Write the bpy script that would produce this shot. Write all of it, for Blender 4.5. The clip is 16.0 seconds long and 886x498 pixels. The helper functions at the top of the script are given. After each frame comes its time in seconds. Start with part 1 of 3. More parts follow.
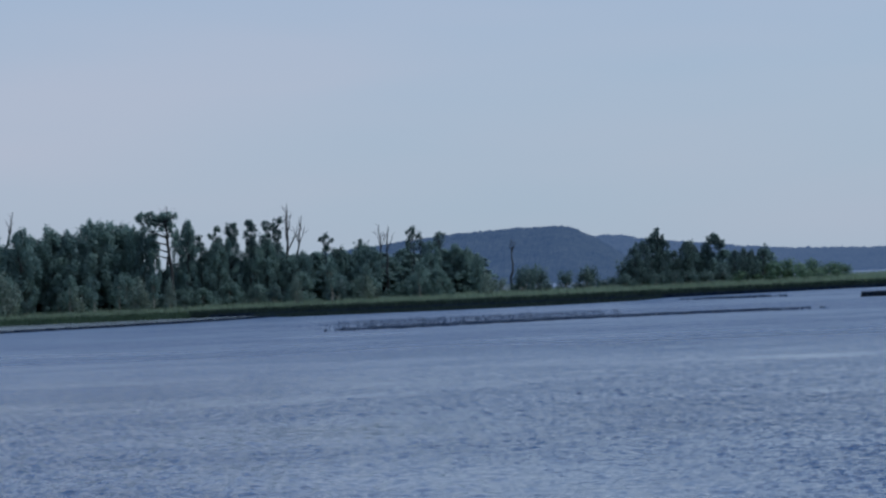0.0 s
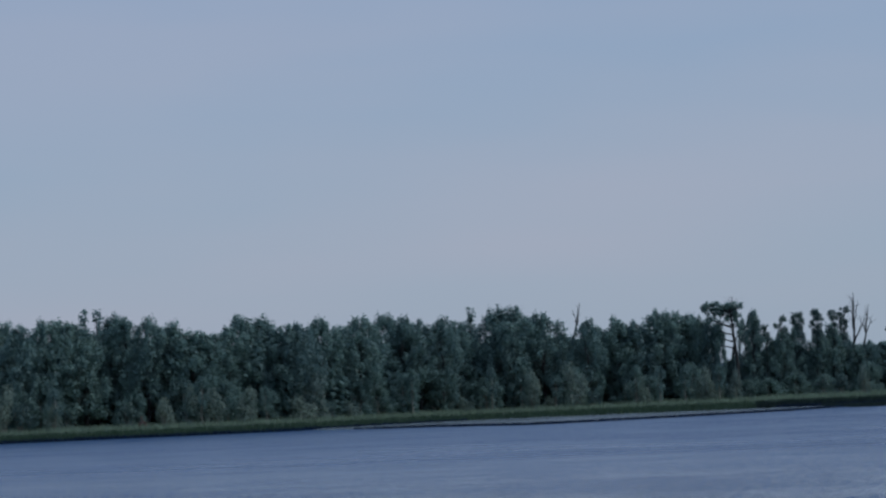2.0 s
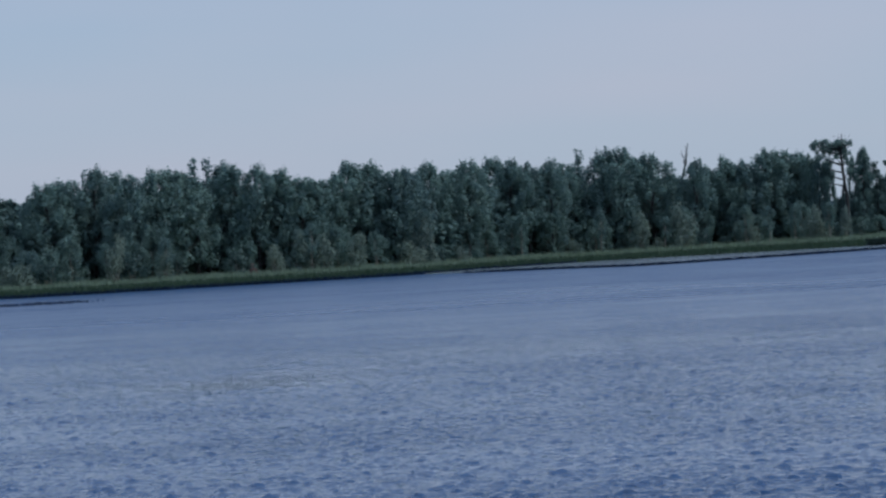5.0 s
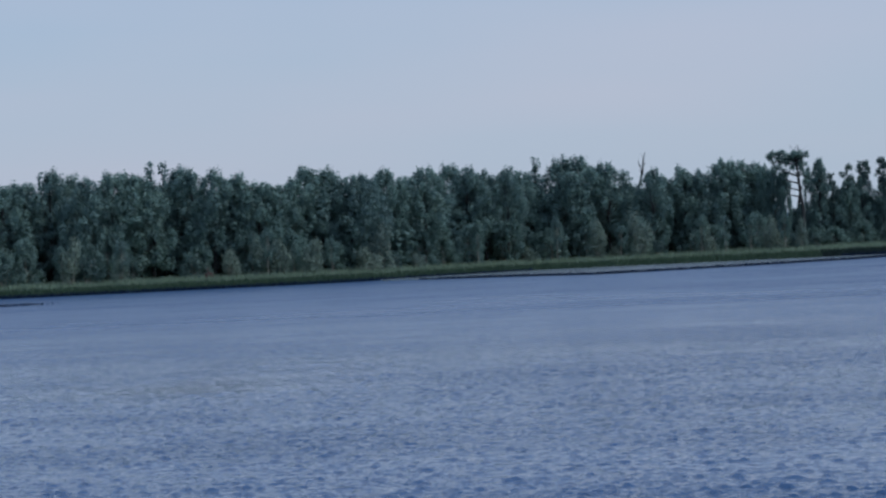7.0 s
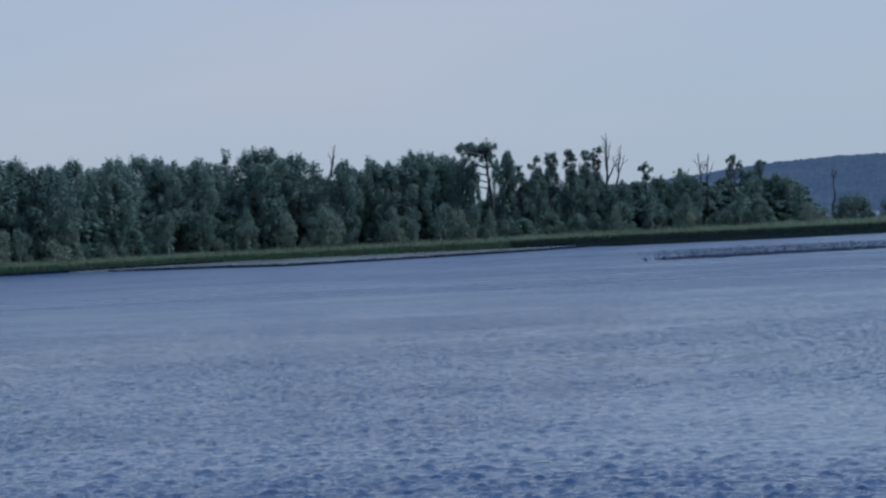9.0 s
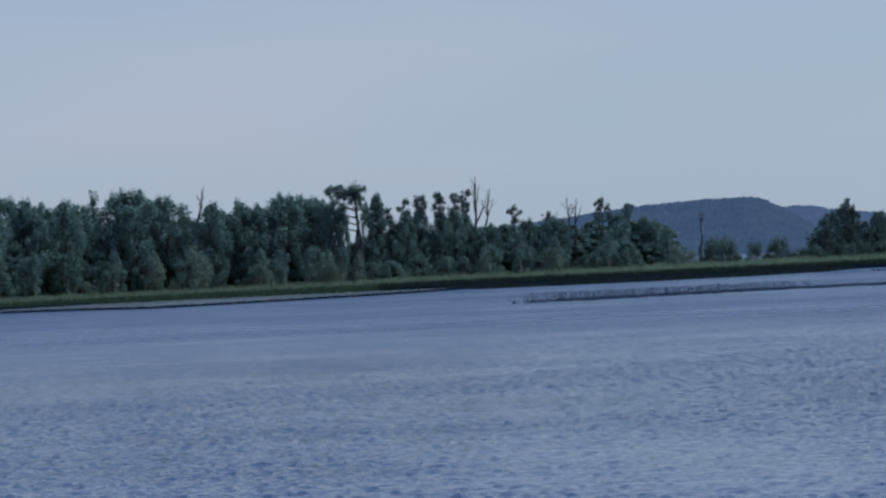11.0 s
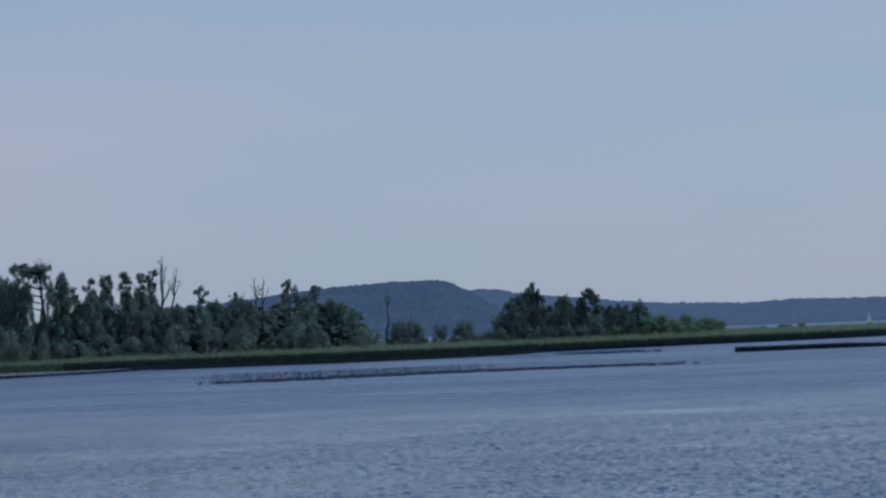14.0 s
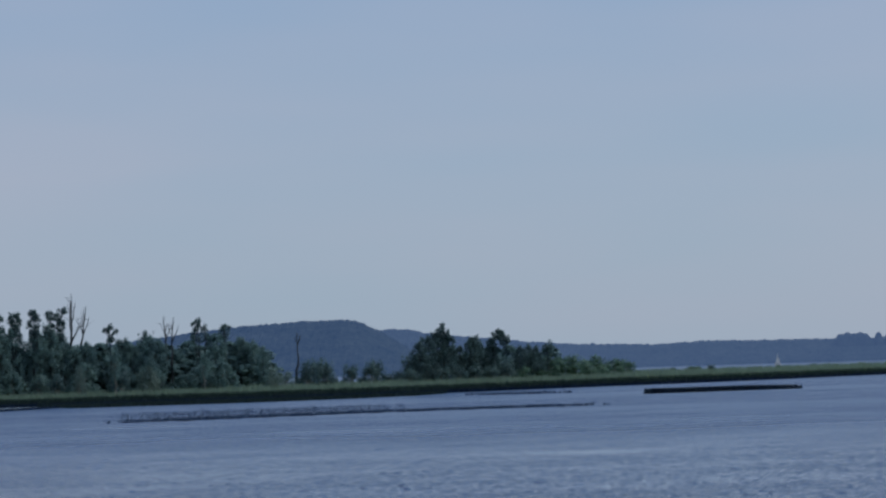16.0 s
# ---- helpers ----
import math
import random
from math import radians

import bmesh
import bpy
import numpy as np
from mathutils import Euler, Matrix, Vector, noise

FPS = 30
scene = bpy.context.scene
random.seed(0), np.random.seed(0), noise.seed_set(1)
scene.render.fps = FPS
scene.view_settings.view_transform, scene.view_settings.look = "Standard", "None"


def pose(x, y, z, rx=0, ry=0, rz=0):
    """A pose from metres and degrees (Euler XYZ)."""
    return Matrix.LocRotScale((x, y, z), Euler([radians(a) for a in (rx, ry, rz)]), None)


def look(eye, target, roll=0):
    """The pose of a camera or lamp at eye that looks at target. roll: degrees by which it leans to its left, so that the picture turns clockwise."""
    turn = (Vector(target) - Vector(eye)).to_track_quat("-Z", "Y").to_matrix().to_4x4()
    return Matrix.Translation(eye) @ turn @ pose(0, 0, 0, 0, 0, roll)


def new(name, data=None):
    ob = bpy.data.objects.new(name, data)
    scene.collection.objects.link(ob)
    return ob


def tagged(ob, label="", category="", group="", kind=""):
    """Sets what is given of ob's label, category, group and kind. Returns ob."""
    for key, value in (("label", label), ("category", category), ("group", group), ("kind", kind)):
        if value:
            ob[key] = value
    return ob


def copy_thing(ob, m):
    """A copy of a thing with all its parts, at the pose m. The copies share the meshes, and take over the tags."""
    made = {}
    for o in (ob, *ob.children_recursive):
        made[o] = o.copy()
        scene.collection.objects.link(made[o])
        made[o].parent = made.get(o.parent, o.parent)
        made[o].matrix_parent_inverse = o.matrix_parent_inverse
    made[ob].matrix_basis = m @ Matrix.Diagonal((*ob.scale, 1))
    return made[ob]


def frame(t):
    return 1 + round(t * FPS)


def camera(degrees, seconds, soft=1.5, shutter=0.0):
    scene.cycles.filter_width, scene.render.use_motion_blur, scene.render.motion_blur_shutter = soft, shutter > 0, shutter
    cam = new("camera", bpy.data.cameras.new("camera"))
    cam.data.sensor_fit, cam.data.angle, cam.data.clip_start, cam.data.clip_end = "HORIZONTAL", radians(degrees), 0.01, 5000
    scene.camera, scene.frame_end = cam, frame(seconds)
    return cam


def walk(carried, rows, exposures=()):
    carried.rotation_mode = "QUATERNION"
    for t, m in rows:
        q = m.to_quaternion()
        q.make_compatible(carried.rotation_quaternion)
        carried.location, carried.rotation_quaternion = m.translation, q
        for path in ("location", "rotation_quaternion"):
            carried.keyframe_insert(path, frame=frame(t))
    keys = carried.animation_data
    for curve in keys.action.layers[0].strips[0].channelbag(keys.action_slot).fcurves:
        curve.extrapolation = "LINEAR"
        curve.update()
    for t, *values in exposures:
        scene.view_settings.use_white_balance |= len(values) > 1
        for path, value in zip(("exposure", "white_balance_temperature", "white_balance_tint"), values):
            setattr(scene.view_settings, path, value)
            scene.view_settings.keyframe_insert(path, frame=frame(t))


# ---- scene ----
# ---- camera: stands on the near bank and pans ----
EYE = Vector((0.0, 0.0, 4.5))
cam = camera(2 * math.degrees(math.atan(784 / 4950)), 16.0, soft=2.5)


def aim(yaw, pitch, roll):
    """Yaw clockwise from +y, pitch up, roll to the right, in degrees."""
    return (Matrix.Translation(EYE) @ Matrix.Rotation(radians(-yaw), 4, "Z") @ Matrix.Rotation(radians(90 + pitch), 4, "X")
            @ Matrix.Rotation(radians(-roll), 4, "Z"))


AIMS = [
    (0.0, 5.607, 0.717, 2.289),
    (0.2, 4.276, 1.136, 2.149),
    (0.3, 3.746, 1.277, 2.092),
    (0.5, 2.891, 1.551, 1.981),
    (0.7, 1.787, 2.015, 1.862),
    (0.8, 1.275, 2.266, 1.809),
    (1.0, 0.233, 2.569, 1.771),
    (1.2, -1.082, 2.691, 1.800),
    (1.3, -1.903, 2.724, 1.841),
    (1.5, -3.459, 2.838, 1.939),
    (1.7, -4.847, 2.960, 2.052),
    (1.9, -5.758, 3.054, 2.202),
    (2.0, -5.855, 3.016, 2.287),
    (2.2, -6.095, 2.983, 2.481),
    (2.5, -6.210, 2.391, 2.733),
    (2.6, -6.165, 1.795, 2.808),
    (2.7, -6.043, 1.072, 2.866),
    (2.8, -5.902, 0.765, 2.926),
    (3.0, -5.833, 0.725, 3.015),
    (3.2, -5.881, 0.757, 3.029),
    (3.5, -6.005, 0.872, 3.036),
    (3.7, -6.096, 0.879, 3.058),
    (4.0, -6.306, 0.871, 3.101),
    (4.2, -6.918, 0.775, 3.086),
    (4.5, -7.942, 0.366, 3.065),
    (4.7, -8.250, 0.031, 3.182),
    (6.8, -7.363, -0.330, 2.643),
    (7.0, -7.312, 0.010, 2.566),
    (7.2, -7.339, 0.123, 2.570),
    (7.5, -6.746, 0.113, 2.600),
    (7.7, -5.713, -0.001, 2.656),
    (8.0, -4.205, -0.123, 2.737),
    (8.2, -3.650, -0.167, 2.771),
    (8.5, -3.071, -0.194, 2.799),
    (8.7, -2.329, -0.286, 2.741),
    (9.0, -0.993, -0.445, 2.608),
    (9.2, 0.017, -0.545, 2.573),
    (11.3, 2.071, 0.352, 2.515),
    (11.5, 2.430, 0.331, 2.503),
    (12.0, 3.752, 0.270, 2.383),
    (12.2, 4.386, 0.288, 2.332),
    (12.5, 5.017, 0.620, 2.241),
    (12.7, 5.442, 1.090, 2.201),
    (13.0, 6.212, 1.771, 2.144),
    (13.2, 6.698, 1.905, 2.129),
    (13.5, 7.351, 1.843, 2.123),
    (13.7, 7.737, 1.812, 2.089),
    (14.0, 8.189, 1.724, 2.024),
    (14.5, 8.582, 1.744, 2.031),
    (14.7, 8.988, 1.797, 2.030),
    (15.0, 9.509, 1.937, 2.002),
    (15.2, 9.764, 2.197, 1.944),
    (15.5, 9.780, 2.401, 1.839),
    (15.7, 9.741, 2.422, 1.777),
    (16.0, 10.045, 2.486, 1.677),
]
walk(cam, [(t, aim(y, p, r)) for t, y, p, r in AIMS],
     exposures=[(t, e, 5800 if 0.9 < t < 2.9 else 5850, 5) for t, e in (
         (0.0, 0.10), (0.5, -0.03), (1.0, -0.16), (1.5, -0.20), (2.0, -0.20), (2.5, -0.20), (3.0, 0.0), (3.5, 0.05), (4.7, 0.07),
         (7.0, 0.16), (7.5, 0.08), (8.0, 0.10), (9.2, 0.12), (11.3, 0.03), (12.5, 0.05), (13.0, -0.05), (13.5, -0.10), (16.0, -0.11))])

# ---- sky and sun ----
SUN_AZ, SUN_EL = 88.0, 50.0
world = bpy.data.worlds.new("sky")
scene.world = world
world.use_nodes = True
wn, wl = world.node_tree.nodes, world.node_tree.links
wn.clear()
sky = wn.new("ShaderNodeTexSky")
sky.sky_type, sky.sun_disc = "NISHITA", False
sky.sun_elevation, sky.sun_rotation = radians(SUN_EL), radians(SUN_AZ)
sky.air_density, sky.dust_density, sky.ozone_density = 1.0, 2.0, 2.0
clear = wn.new("ShaderNodeVectorMath")
clear.operation = "SCALE"
clear.inputs["Scale"].default_value = 0.085
wl.new(sky.outputs["Color"], clear.inputs[0])
tc = wn.new("ShaderNodeTexCoord")
mp = wn.new("ShaderNodeMapping")
mp.inputs["Scale"].default_value = (1.0, 1.0, 5.0)
wl.new(tc.outputs["Generated"], mp.inputs["Vector"])
cl = wn.new("ShaderNodeTexNoise")
cl.inputs["Scale"].default_value, cl.inputs["Detail"].default_value, cl.inputs["Roughness"].default_value = 3.5, 3.0, 0.45
wl.new(mp.outputs["Vector"], cl.inputs["Vector"])
cr = wn.new("ShaderNodeMapRange")
cr.inputs["From Min"].default_value, cr.inputs["From Max"].default_value = 0.38, 0.66
cr.inputs["To Min"].default_value, cr.inputs["To Max"].default_value = 0.0, 0.42
wl.new(cl.outputs["Fac"], cr.inputs["Value"])
sep = wn.new("ShaderNodeSeparateXYZ")
wl.new(tc.outputs["Generated"], sep.inputs[0])
# a thin veil of rosy cloud low over the wood
veil = []
for axis, a, b in (("X", 0.10, -0.06), ("Z", 0.004, 0.034), ("Z", 0.10, 0.055)):
    vr = wn.new("ShaderNodeMapRange")
    vr.interpolation_type = "SMOOTHSTEP"
    vr.inputs["From Min"].default_value, vr.inputs["From Max"].default_value = a, b
    wl.new(sep.outputs[axis], vr.inputs["Value"])
    veil.append(vr.outputs["Result"])


def world_math(op, a, b):
    k = wn.new("ShaderNodeMath")
    k.operation = op
    k.use_clamp = True
    for i, q in enumerate((a, b)):
        if isinstance(q, float):
            k.inputs[i].default_value = q
        else:
            wl.new(q, k.inputs[i])
    return k.outputs["Value"]


rosy = world_math("ADD", cr.outputs["Result"], world_math("MULTIPLY", world_math("MULTIPLY", world_math("MULTIPLY", veil[0], veil[1]), veil[2]), 0.24))
up = wn.new("ShaderNodeMapRange")
up.inputs["From Min"].default_value, up.inputs["From Max"].default_value = 0.0, 0.18
up.interpolation_type = "SMOOTHSTEP"
wl.new(sep.outputs["Z"], up.inputs["Value"])
haze = wn.new("ShaderNodeMix")
haze.data_type = "RGBA"
haze.inputs["A"].default_value = (0.411, 0.475, 0.553, 1)
haze.inputs["B"].default_value = (0.342, 0.423, 0.574, 1)
wl.new(up.outputs["Result"], haze.inputs["Factor"])
pink = wn.new("ShaderNodeMix")
pink.data_type = "RGBA"
pink.inputs["B"].default_value = (0.520, 0.485, 0.560, 1)
wl.new(rosy, pink.inputs["Factor"])
wl.new(haze.outputs["Result"], pink.inputs["A"])
both = wn.new("ShaderNodeMix")
both.data_type = "RGBA"
both.inputs["Factor"].default_value = 0.85
wl.new(clear.outputs["Vector"], both.inputs["A"])
wl.new(pink.outputs["Result"], both.inputs["B"])
bg = wn.new("ShaderNodeBackground")
bg.inputs["Strength"].default_value = 1.0
wo = wn.new("ShaderNodeOutputWorld")
wl.new(both.outputs["Result"], bg.inputs["Color"])
wl.new(bg.outputs["Background"], wo.inputs["Surface"])

sun = new("sun", bpy.data.lights.new("sun", "SUN"))
sun.data.energy, sun.data.angle, sun.data.color = 1.75, radians(22), (1.0, 0.96, 0.90)
sdir = Vector((math.sin(radians(SUN_AZ)) * math.cos(radians(SUN_EL)), math.cos(radians(SUN_AZ)) * math.cos(radians(SUN_EL)), math.sin(radians(SUN_EL))))
sun.matrix_world = look(sdir * 50, (0, 0, 0))


# ---- materials ----
def nodes_of(name):
    m = bpy.data.materials.new(name)
    m.use_nodes = True
    return m, m.node_tree.nodes, m.node_tree.links, m.node_tree.nodes["Principled BSDF"]


def ramp(n, l, fac, stops):
    r = n.new("ShaderNodeValToRGB")
    while len(r.color_ramp.elements) < len(stops):
        r.color_ramp.elements.new(0.5)
    for e, (p, c) in zip(r.color_ramp.elements, stops):
        e.position, e.color = p, (*c, 1)
    l.new(fac, r.inputs["Fac"])
    return r.outputs["Color"]


def tex_noise(n, l, scale, detail=4, coord="Object", stretch=(1, 1, 1), rough=0.55, turn=0.0):
    c = n.new("ShaderNodeTexCoord")
    m = n.new("ShaderNodeMapping")
    m.inputs["Scale"].default_value = stretch
    m.inputs["Rotation"].default_value = (0, 0, radians(turn))
    t = n.new("ShaderNodeTexNoise")
    t.inputs["Scale"].default_value, t.inputs["Detail"].default_value, t.inputs["Roughness"].default_value = scale, detail, rough
    l.new(c.outputs[coord], m.inputs["Vector"])
    l.new(m.outputs["Vector"], t.inputs["Vector"])
    return t.outputs["Fac"]


def mixed(n, l, fac, a, b, kind="MIX"):
    m = n.new("ShaderNodeMix")
    m.data_type, m.blend_type = "RGBA", kind
    for key, v in (("Factor", fac), ("A", a), ("B", b)):
        if isinstance(v, (int, float)):
            m.inputs[key].default_value = v
        elif isinstance(v, tuple):
            m.inputs[key].default_value = (*v, 1)
        else:
            l.new(v, m.inputs[key])
    return m.outputs["Result"]


def leafy(name, dark, light, through_light=0.45, each=True):
    """Foliage: colour varies clump by clump, leaf by leaf and plant by plant, and some light comes through."""
    m, n, l, p = nodes_of(name)
    g, o = n.new("ShaderNodeNewGeometry"), n.new("ShaderNodeObjectInfo")
    mean = tuple((x + y) / 2 for x, y in zip(dark, light))
    a = mixed(n, l, 0.65, ramp(n, l, g.outputs["Random Per Island"], [(0.0, dark), (1.0, light)]), mean)
    clump = ramp(n, l, tex_noise(n, l, 0.55, 3), [(0.3, (0.72, 0.75, 0.80)), (0.7, (1.18, 1.16, 1.08))])
    c = mixed(n, l, 0.8, a, clump, "MULTIPLY")
    if each:
        c = mixed(n, l, 0.5, c, ramp(n, l, o.outputs["Random"], [(0.0, (0.62, 0.67, 0.74)), (0.5, (0.85, 0.9, 0.85)), (1.0, (1.10, 1.08, 1.0))]), "MULTIPLY")
    l.new(c, p.inputs["Base Color"])
    p.inputs["Roughness"].default_value = 0.5
    p.inputs["Specular IOR Level"].default_value = 0.2
    t = n.new("ShaderNodeBsdfTranslucent")
    l.new(c, t.inputs["Color"])
    s = n.new("ShaderNodeMixShader")
    s.inputs["Fac"].default_value = through_light
    l.new(p.outputs["BSDF"], s.inputs[1])
    l.new(t.outputs["BSDF"], s.inputs[2])
    l.new(s.outputs["Shader"], n["Material Output"].inputs["Surface"])
    return m


# green lifted and blued: the haze over the river is put into it
LEAF = leafy("leaf_green_hazed", (0.136, 0.220, 0.228), (0.206, 0.300, 0.282))
LEAF_WILLOW = leafy("leaf_willow", (0.175, 0.235, 0.215), (0.275, 0.345, 0.300))
LEAF_PALE = leafy("leaf_grey_green", (0.150, 0.240, 0.244), (0.226, 0.325, 0.302))
# the leaf green darkened: shade on these plants is put into the colour
LEAF_SHADED = leafy("leaf_shaded", (0.078, 0.132, 0.138), (0.125, 0.186, 0.176))
LEAF_BRIGHT = leafy("leaf_bright", (0.085, 0.155, 0.108), (0.150, 0.235, 0.158))
REED = leafy("reed", (0.050, 0.088, 0.060), (0.080, 0.128, 0.086), 0.42, False)
WEED = leafy("water_weed", (0.034, 0.054, 0.098), (0.062, 0.088, 0.142), 0.1, False)
RUSSET = leafy("leaf_russet", (0.13, 0.09, 0.09), (0.24, 0.16, 0.15), 0.3)
PEAT_WEED = leafy("islet_weed", (0.010, 0.020, 0.036), (0.026, 0.042, 0.062), 0.1, False)
# near black: shade and reflection at the reeds' foot, also dark drift weeds
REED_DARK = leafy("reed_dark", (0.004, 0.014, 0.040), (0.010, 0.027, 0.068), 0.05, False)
# darkened: the bank's shaded front is put into the sedge colour
SEDGE = leafy("sedge_shaded", (0.016, 0.031, 0.032), (0.036, 0.056, 0.050), 0.35, False)
# lightened: the lit top of the bank is put into the grass colour
GRASS = leafy("meadow_grass", (0.195, 0.262, 0.205), (0.265, 0.340, 0.265), 0.48, False)


def bark(name, dark, light):
    m, n, l, p = nodes_of(name)
    f = tex_noise(n, l, 3.0, 6, stretch=(4, 4, 0.6))
    l.new(ramp(n, l, f, [(0.3, dark), (0.7, light)]), p.inputs["Base Color"])
    p.inputs["Roughness"].default_value = 0.9
    b = n.new("ShaderNodeBump")
    b.inputs["Strength"].default_value, b.inputs["Distance"].default_value = 0.6, 0.04
    l.new(f, b.inputs["Height"])
    l.new(b.outputs["Normal"], p.inputs["Normal"])
    return m


# stems' silhouette shade is put into the bark colour, near black
BARK = bark("bark_dark", (0.014, 0.015, 0.017), (0.040, 0.041, 0.043))
BARK_PALE = bark("bark_pale", (0.130, 0.120, 0.105), (0.330, 0.310, 0.280))
# dead bark darkened for silhouettes too
BARK_DEAD = bark("bark_dead", (0.016, 0.018, 0.022), (0.050, 0.055, 0.062))


def earth(name, a, b, c, scale=0.35, rough=0.9, bump=0.05):
    m, n, l, p = nodes_of(name)
    f, g = tex_noise(n, l, scale, 6), tex_noise(n, l, scale * 9, 4)
    col = mixed(n, l, g, ramp(n, l, f, [(0.3, a), (0.5, b), (0.7, c)]), a)
    l.new(col, p.inputs["Base Color"])
    p.inputs["Roughness"].default_value = rough
    bp = n.new("ShaderNodeBump")
    bp.inputs["Strength"].default_value, bp.inputs["Distance"].default_value = 0.7, bump
    l.new(g, bp.inputs["Height"])
    l.new(bp.outputs["Normal"], p.inputs["Normal"])
    return m


LAND = earth("meadow_soil", (0.095, 0.130, 0.050), (0.140, 0.180, 0.070), (0.170, 0.190, 0.090))
MUD = earth("wet_mud", (0.070, 0.092, 0.118), (0.155, 0.190, 0.230), (0.27, 0.31, 0.36), 0.45, 0.25, 0.04)
BED = earth("river_bed", (0.05, 0.05, 0.04), (0.08, 0.075, 0.06), (0.10, 0.09, 0.07), 0.1)


def far_wood(name, dark, light, haze_glow, strength):
    """Woods kilometres off; a blue glow stands in for the bluish air."""
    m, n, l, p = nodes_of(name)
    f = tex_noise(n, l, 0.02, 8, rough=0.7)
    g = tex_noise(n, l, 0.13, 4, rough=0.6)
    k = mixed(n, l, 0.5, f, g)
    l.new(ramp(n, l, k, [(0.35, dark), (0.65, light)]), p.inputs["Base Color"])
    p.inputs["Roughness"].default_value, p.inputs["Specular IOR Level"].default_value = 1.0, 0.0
    p.inputs["Emission Color"].default_value = (*haze_glow, 1)
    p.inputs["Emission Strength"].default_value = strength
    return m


HILL = far_wood("hill_wood_hazed", (0.010, 0.017, 0.016), (0.050, 0.058, 0.050), (0.030, 0.052, 0.116), 1.0)
# stronger blue glow, for the thicker haze in front of the ridge
RIDGE = far_wood("ridge_wood_hazed", (0.008, 0.013, 0.012), (0.034, 0.040, 0.034), (0.054, 0.083, 0.162), 1.0)


def water_material():
    m, n, l, p = nodes_of("river_water")
    p.inputs["Base Color"].default_value = (0.021, 0.063, 0.160, 1)
    p.inputs["IOR"].default_value = 1.333

    def math_node(op, a, b):
        k = n.new("ShaderNodeMath")
        k.operation = op
        for i, q in enumerate((a, b)):
            if isinstance(q, float):
                k.inputs[i].default_value = q
            else:
                l.new(q, k.inputs[i])
        return k.outputs["Value"]

    def span(value, a, b, c, d):
        r = n.new("ShaderNodeMapRange")
        r.interpolation_type = "SMOOTHSTEP"
        for key, q in (("From Min", a), ("From Max", b), ("To Min", c), ("To Max", d)):
            r.inputs[key].default_value = q
        l.new(value, r.inputs["Value"])
        return r.outputs["Result"]

    # lanes and patches that the wind leaves calm or ruffles
    wide = tex_noise(n, l, 0.013, 3, stretch=(0.5, 1.5, 1), turn=7)
    lanes = tex_noise(n, l, 0.042, 3, stretch=(0.35, 1.5, 1), turn=9)
    gust = tex_noise(n, l, 0.13, 3, stretch=(0.6, 0.9, 1), turn=-10)
    wind = span(math_node("ADD", math_node("ADD", math_node("MULTIPLY", wide, 0.45), math_node("MULTIPLY", lanes, 0.2)), math_node("MULTIPLY", gust, 0.35)), 0.41, 0.59, 0.30, 1.05)
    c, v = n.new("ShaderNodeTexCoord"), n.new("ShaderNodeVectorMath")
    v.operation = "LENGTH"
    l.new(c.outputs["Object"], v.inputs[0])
    # roughness grows with distance from the camera's spot; far water comes out darker
    eye_range = span(v.outputs["Value"], 70.0, 240.0, 0.0, 1.0)
    # calm slicks
    for x, y, wx, wy in SLICKS:
        mp = n.new("ShaderNodeMapping")
        mp.vector_type = "TEXTURE"
        mp.inputs["Location"].default_value, mp.inputs["Scale"].default_value = (x, y, 0), (wx * 2.1, wy * 2.1, 1000)
        g = n.new("ShaderNodeTexGradient")
        g.gradient_type = "SPHERICAL"
        l.new(c.outputs["Object"], mp.inputs["Vector"])
        l.new(mp.outputs["Vector"], g.inputs["Vector"])
        wind = math_node("MULTIPLY", wind, math_node("SUBTRACT", 1.0, math_node("MULTIPLY", g.outputs["Fac"], 0.78)))
    l.new(math_node("ADD", math_node("MULTIPLY", eye_range, 0.22), math_node("ADD", math_node("MULTIPLY", wind, 0.05), 0.04)), p.inputs["Roughness"])
    # ripples are made stronger towards +x, which darkens the water there
    sx = n.new("ShaderNodeSeparateXYZ")
    l.new(c.outputs["Object"], sx.inputs[0])
    ripple_gain = math_node("MULTIPLY", wind, span(sx.outputs["X"], -20.0, 25.0, 0.95, 1.6))
    # ripples of four sizes, ruffled by wind and graded by distance from the camera
    normal = None
    for scale, stretch, turn, dist, rough, near, far in (
            (0.8, (0.8, 1.0, 1), -6, 0.40, 0.5, 0.3, 0.8), (1.9, (0.9, 1.0, 1), 12, 0.28, 0.55, 0.6, 0.85), (4.6, (0.9, 0.75, 1), 4, 0.17, 0.5, 0.95, 0.7), (10.0, (0.9, 0.8, 1), -15, 0.036, 0.5, 1.0, 0.3)):
        b = n.new("ShaderNodeBump")
        b.inputs["Distance"].default_value = dist
        l.new(tex_noise(n, l, scale, 2, stretch=stretch, turn=turn, rough=rough), b.inputs["Height"])
        l.new(math_node("MULTIPLY", ripple_gain, span(v.outputs["Value"], 60.0, 260.0, near, far)), b.inputs["Strength"])
        if normal:
            l.new(normal, b.inputs["Normal"])
        normal = b.outputs["Normal"]
    l.new(normal, p.inputs["Normal"])
    return m


# calm slicks on the river: place and half widths
SLICKS = [(5.2, 88.5, 4.8, 6.5), (8.5, 59.0, 5.0, 9.0), (-21.5, 96.0, 4.5, 7.0), (-34.0, 211.0, 7.0, 6.0), (-26.0, 251.0, 7.0, 7.0),
          (-6.0, 186.0, 8.0, 5.5), (-9.0, 224.0, 13.0, 6.0), (17.0, 270.0, 6.0, 8.0), (34.5, 216.0, 6.0, 5.0), (33.0, 143.0, 3.0, 3.5)]
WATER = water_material()


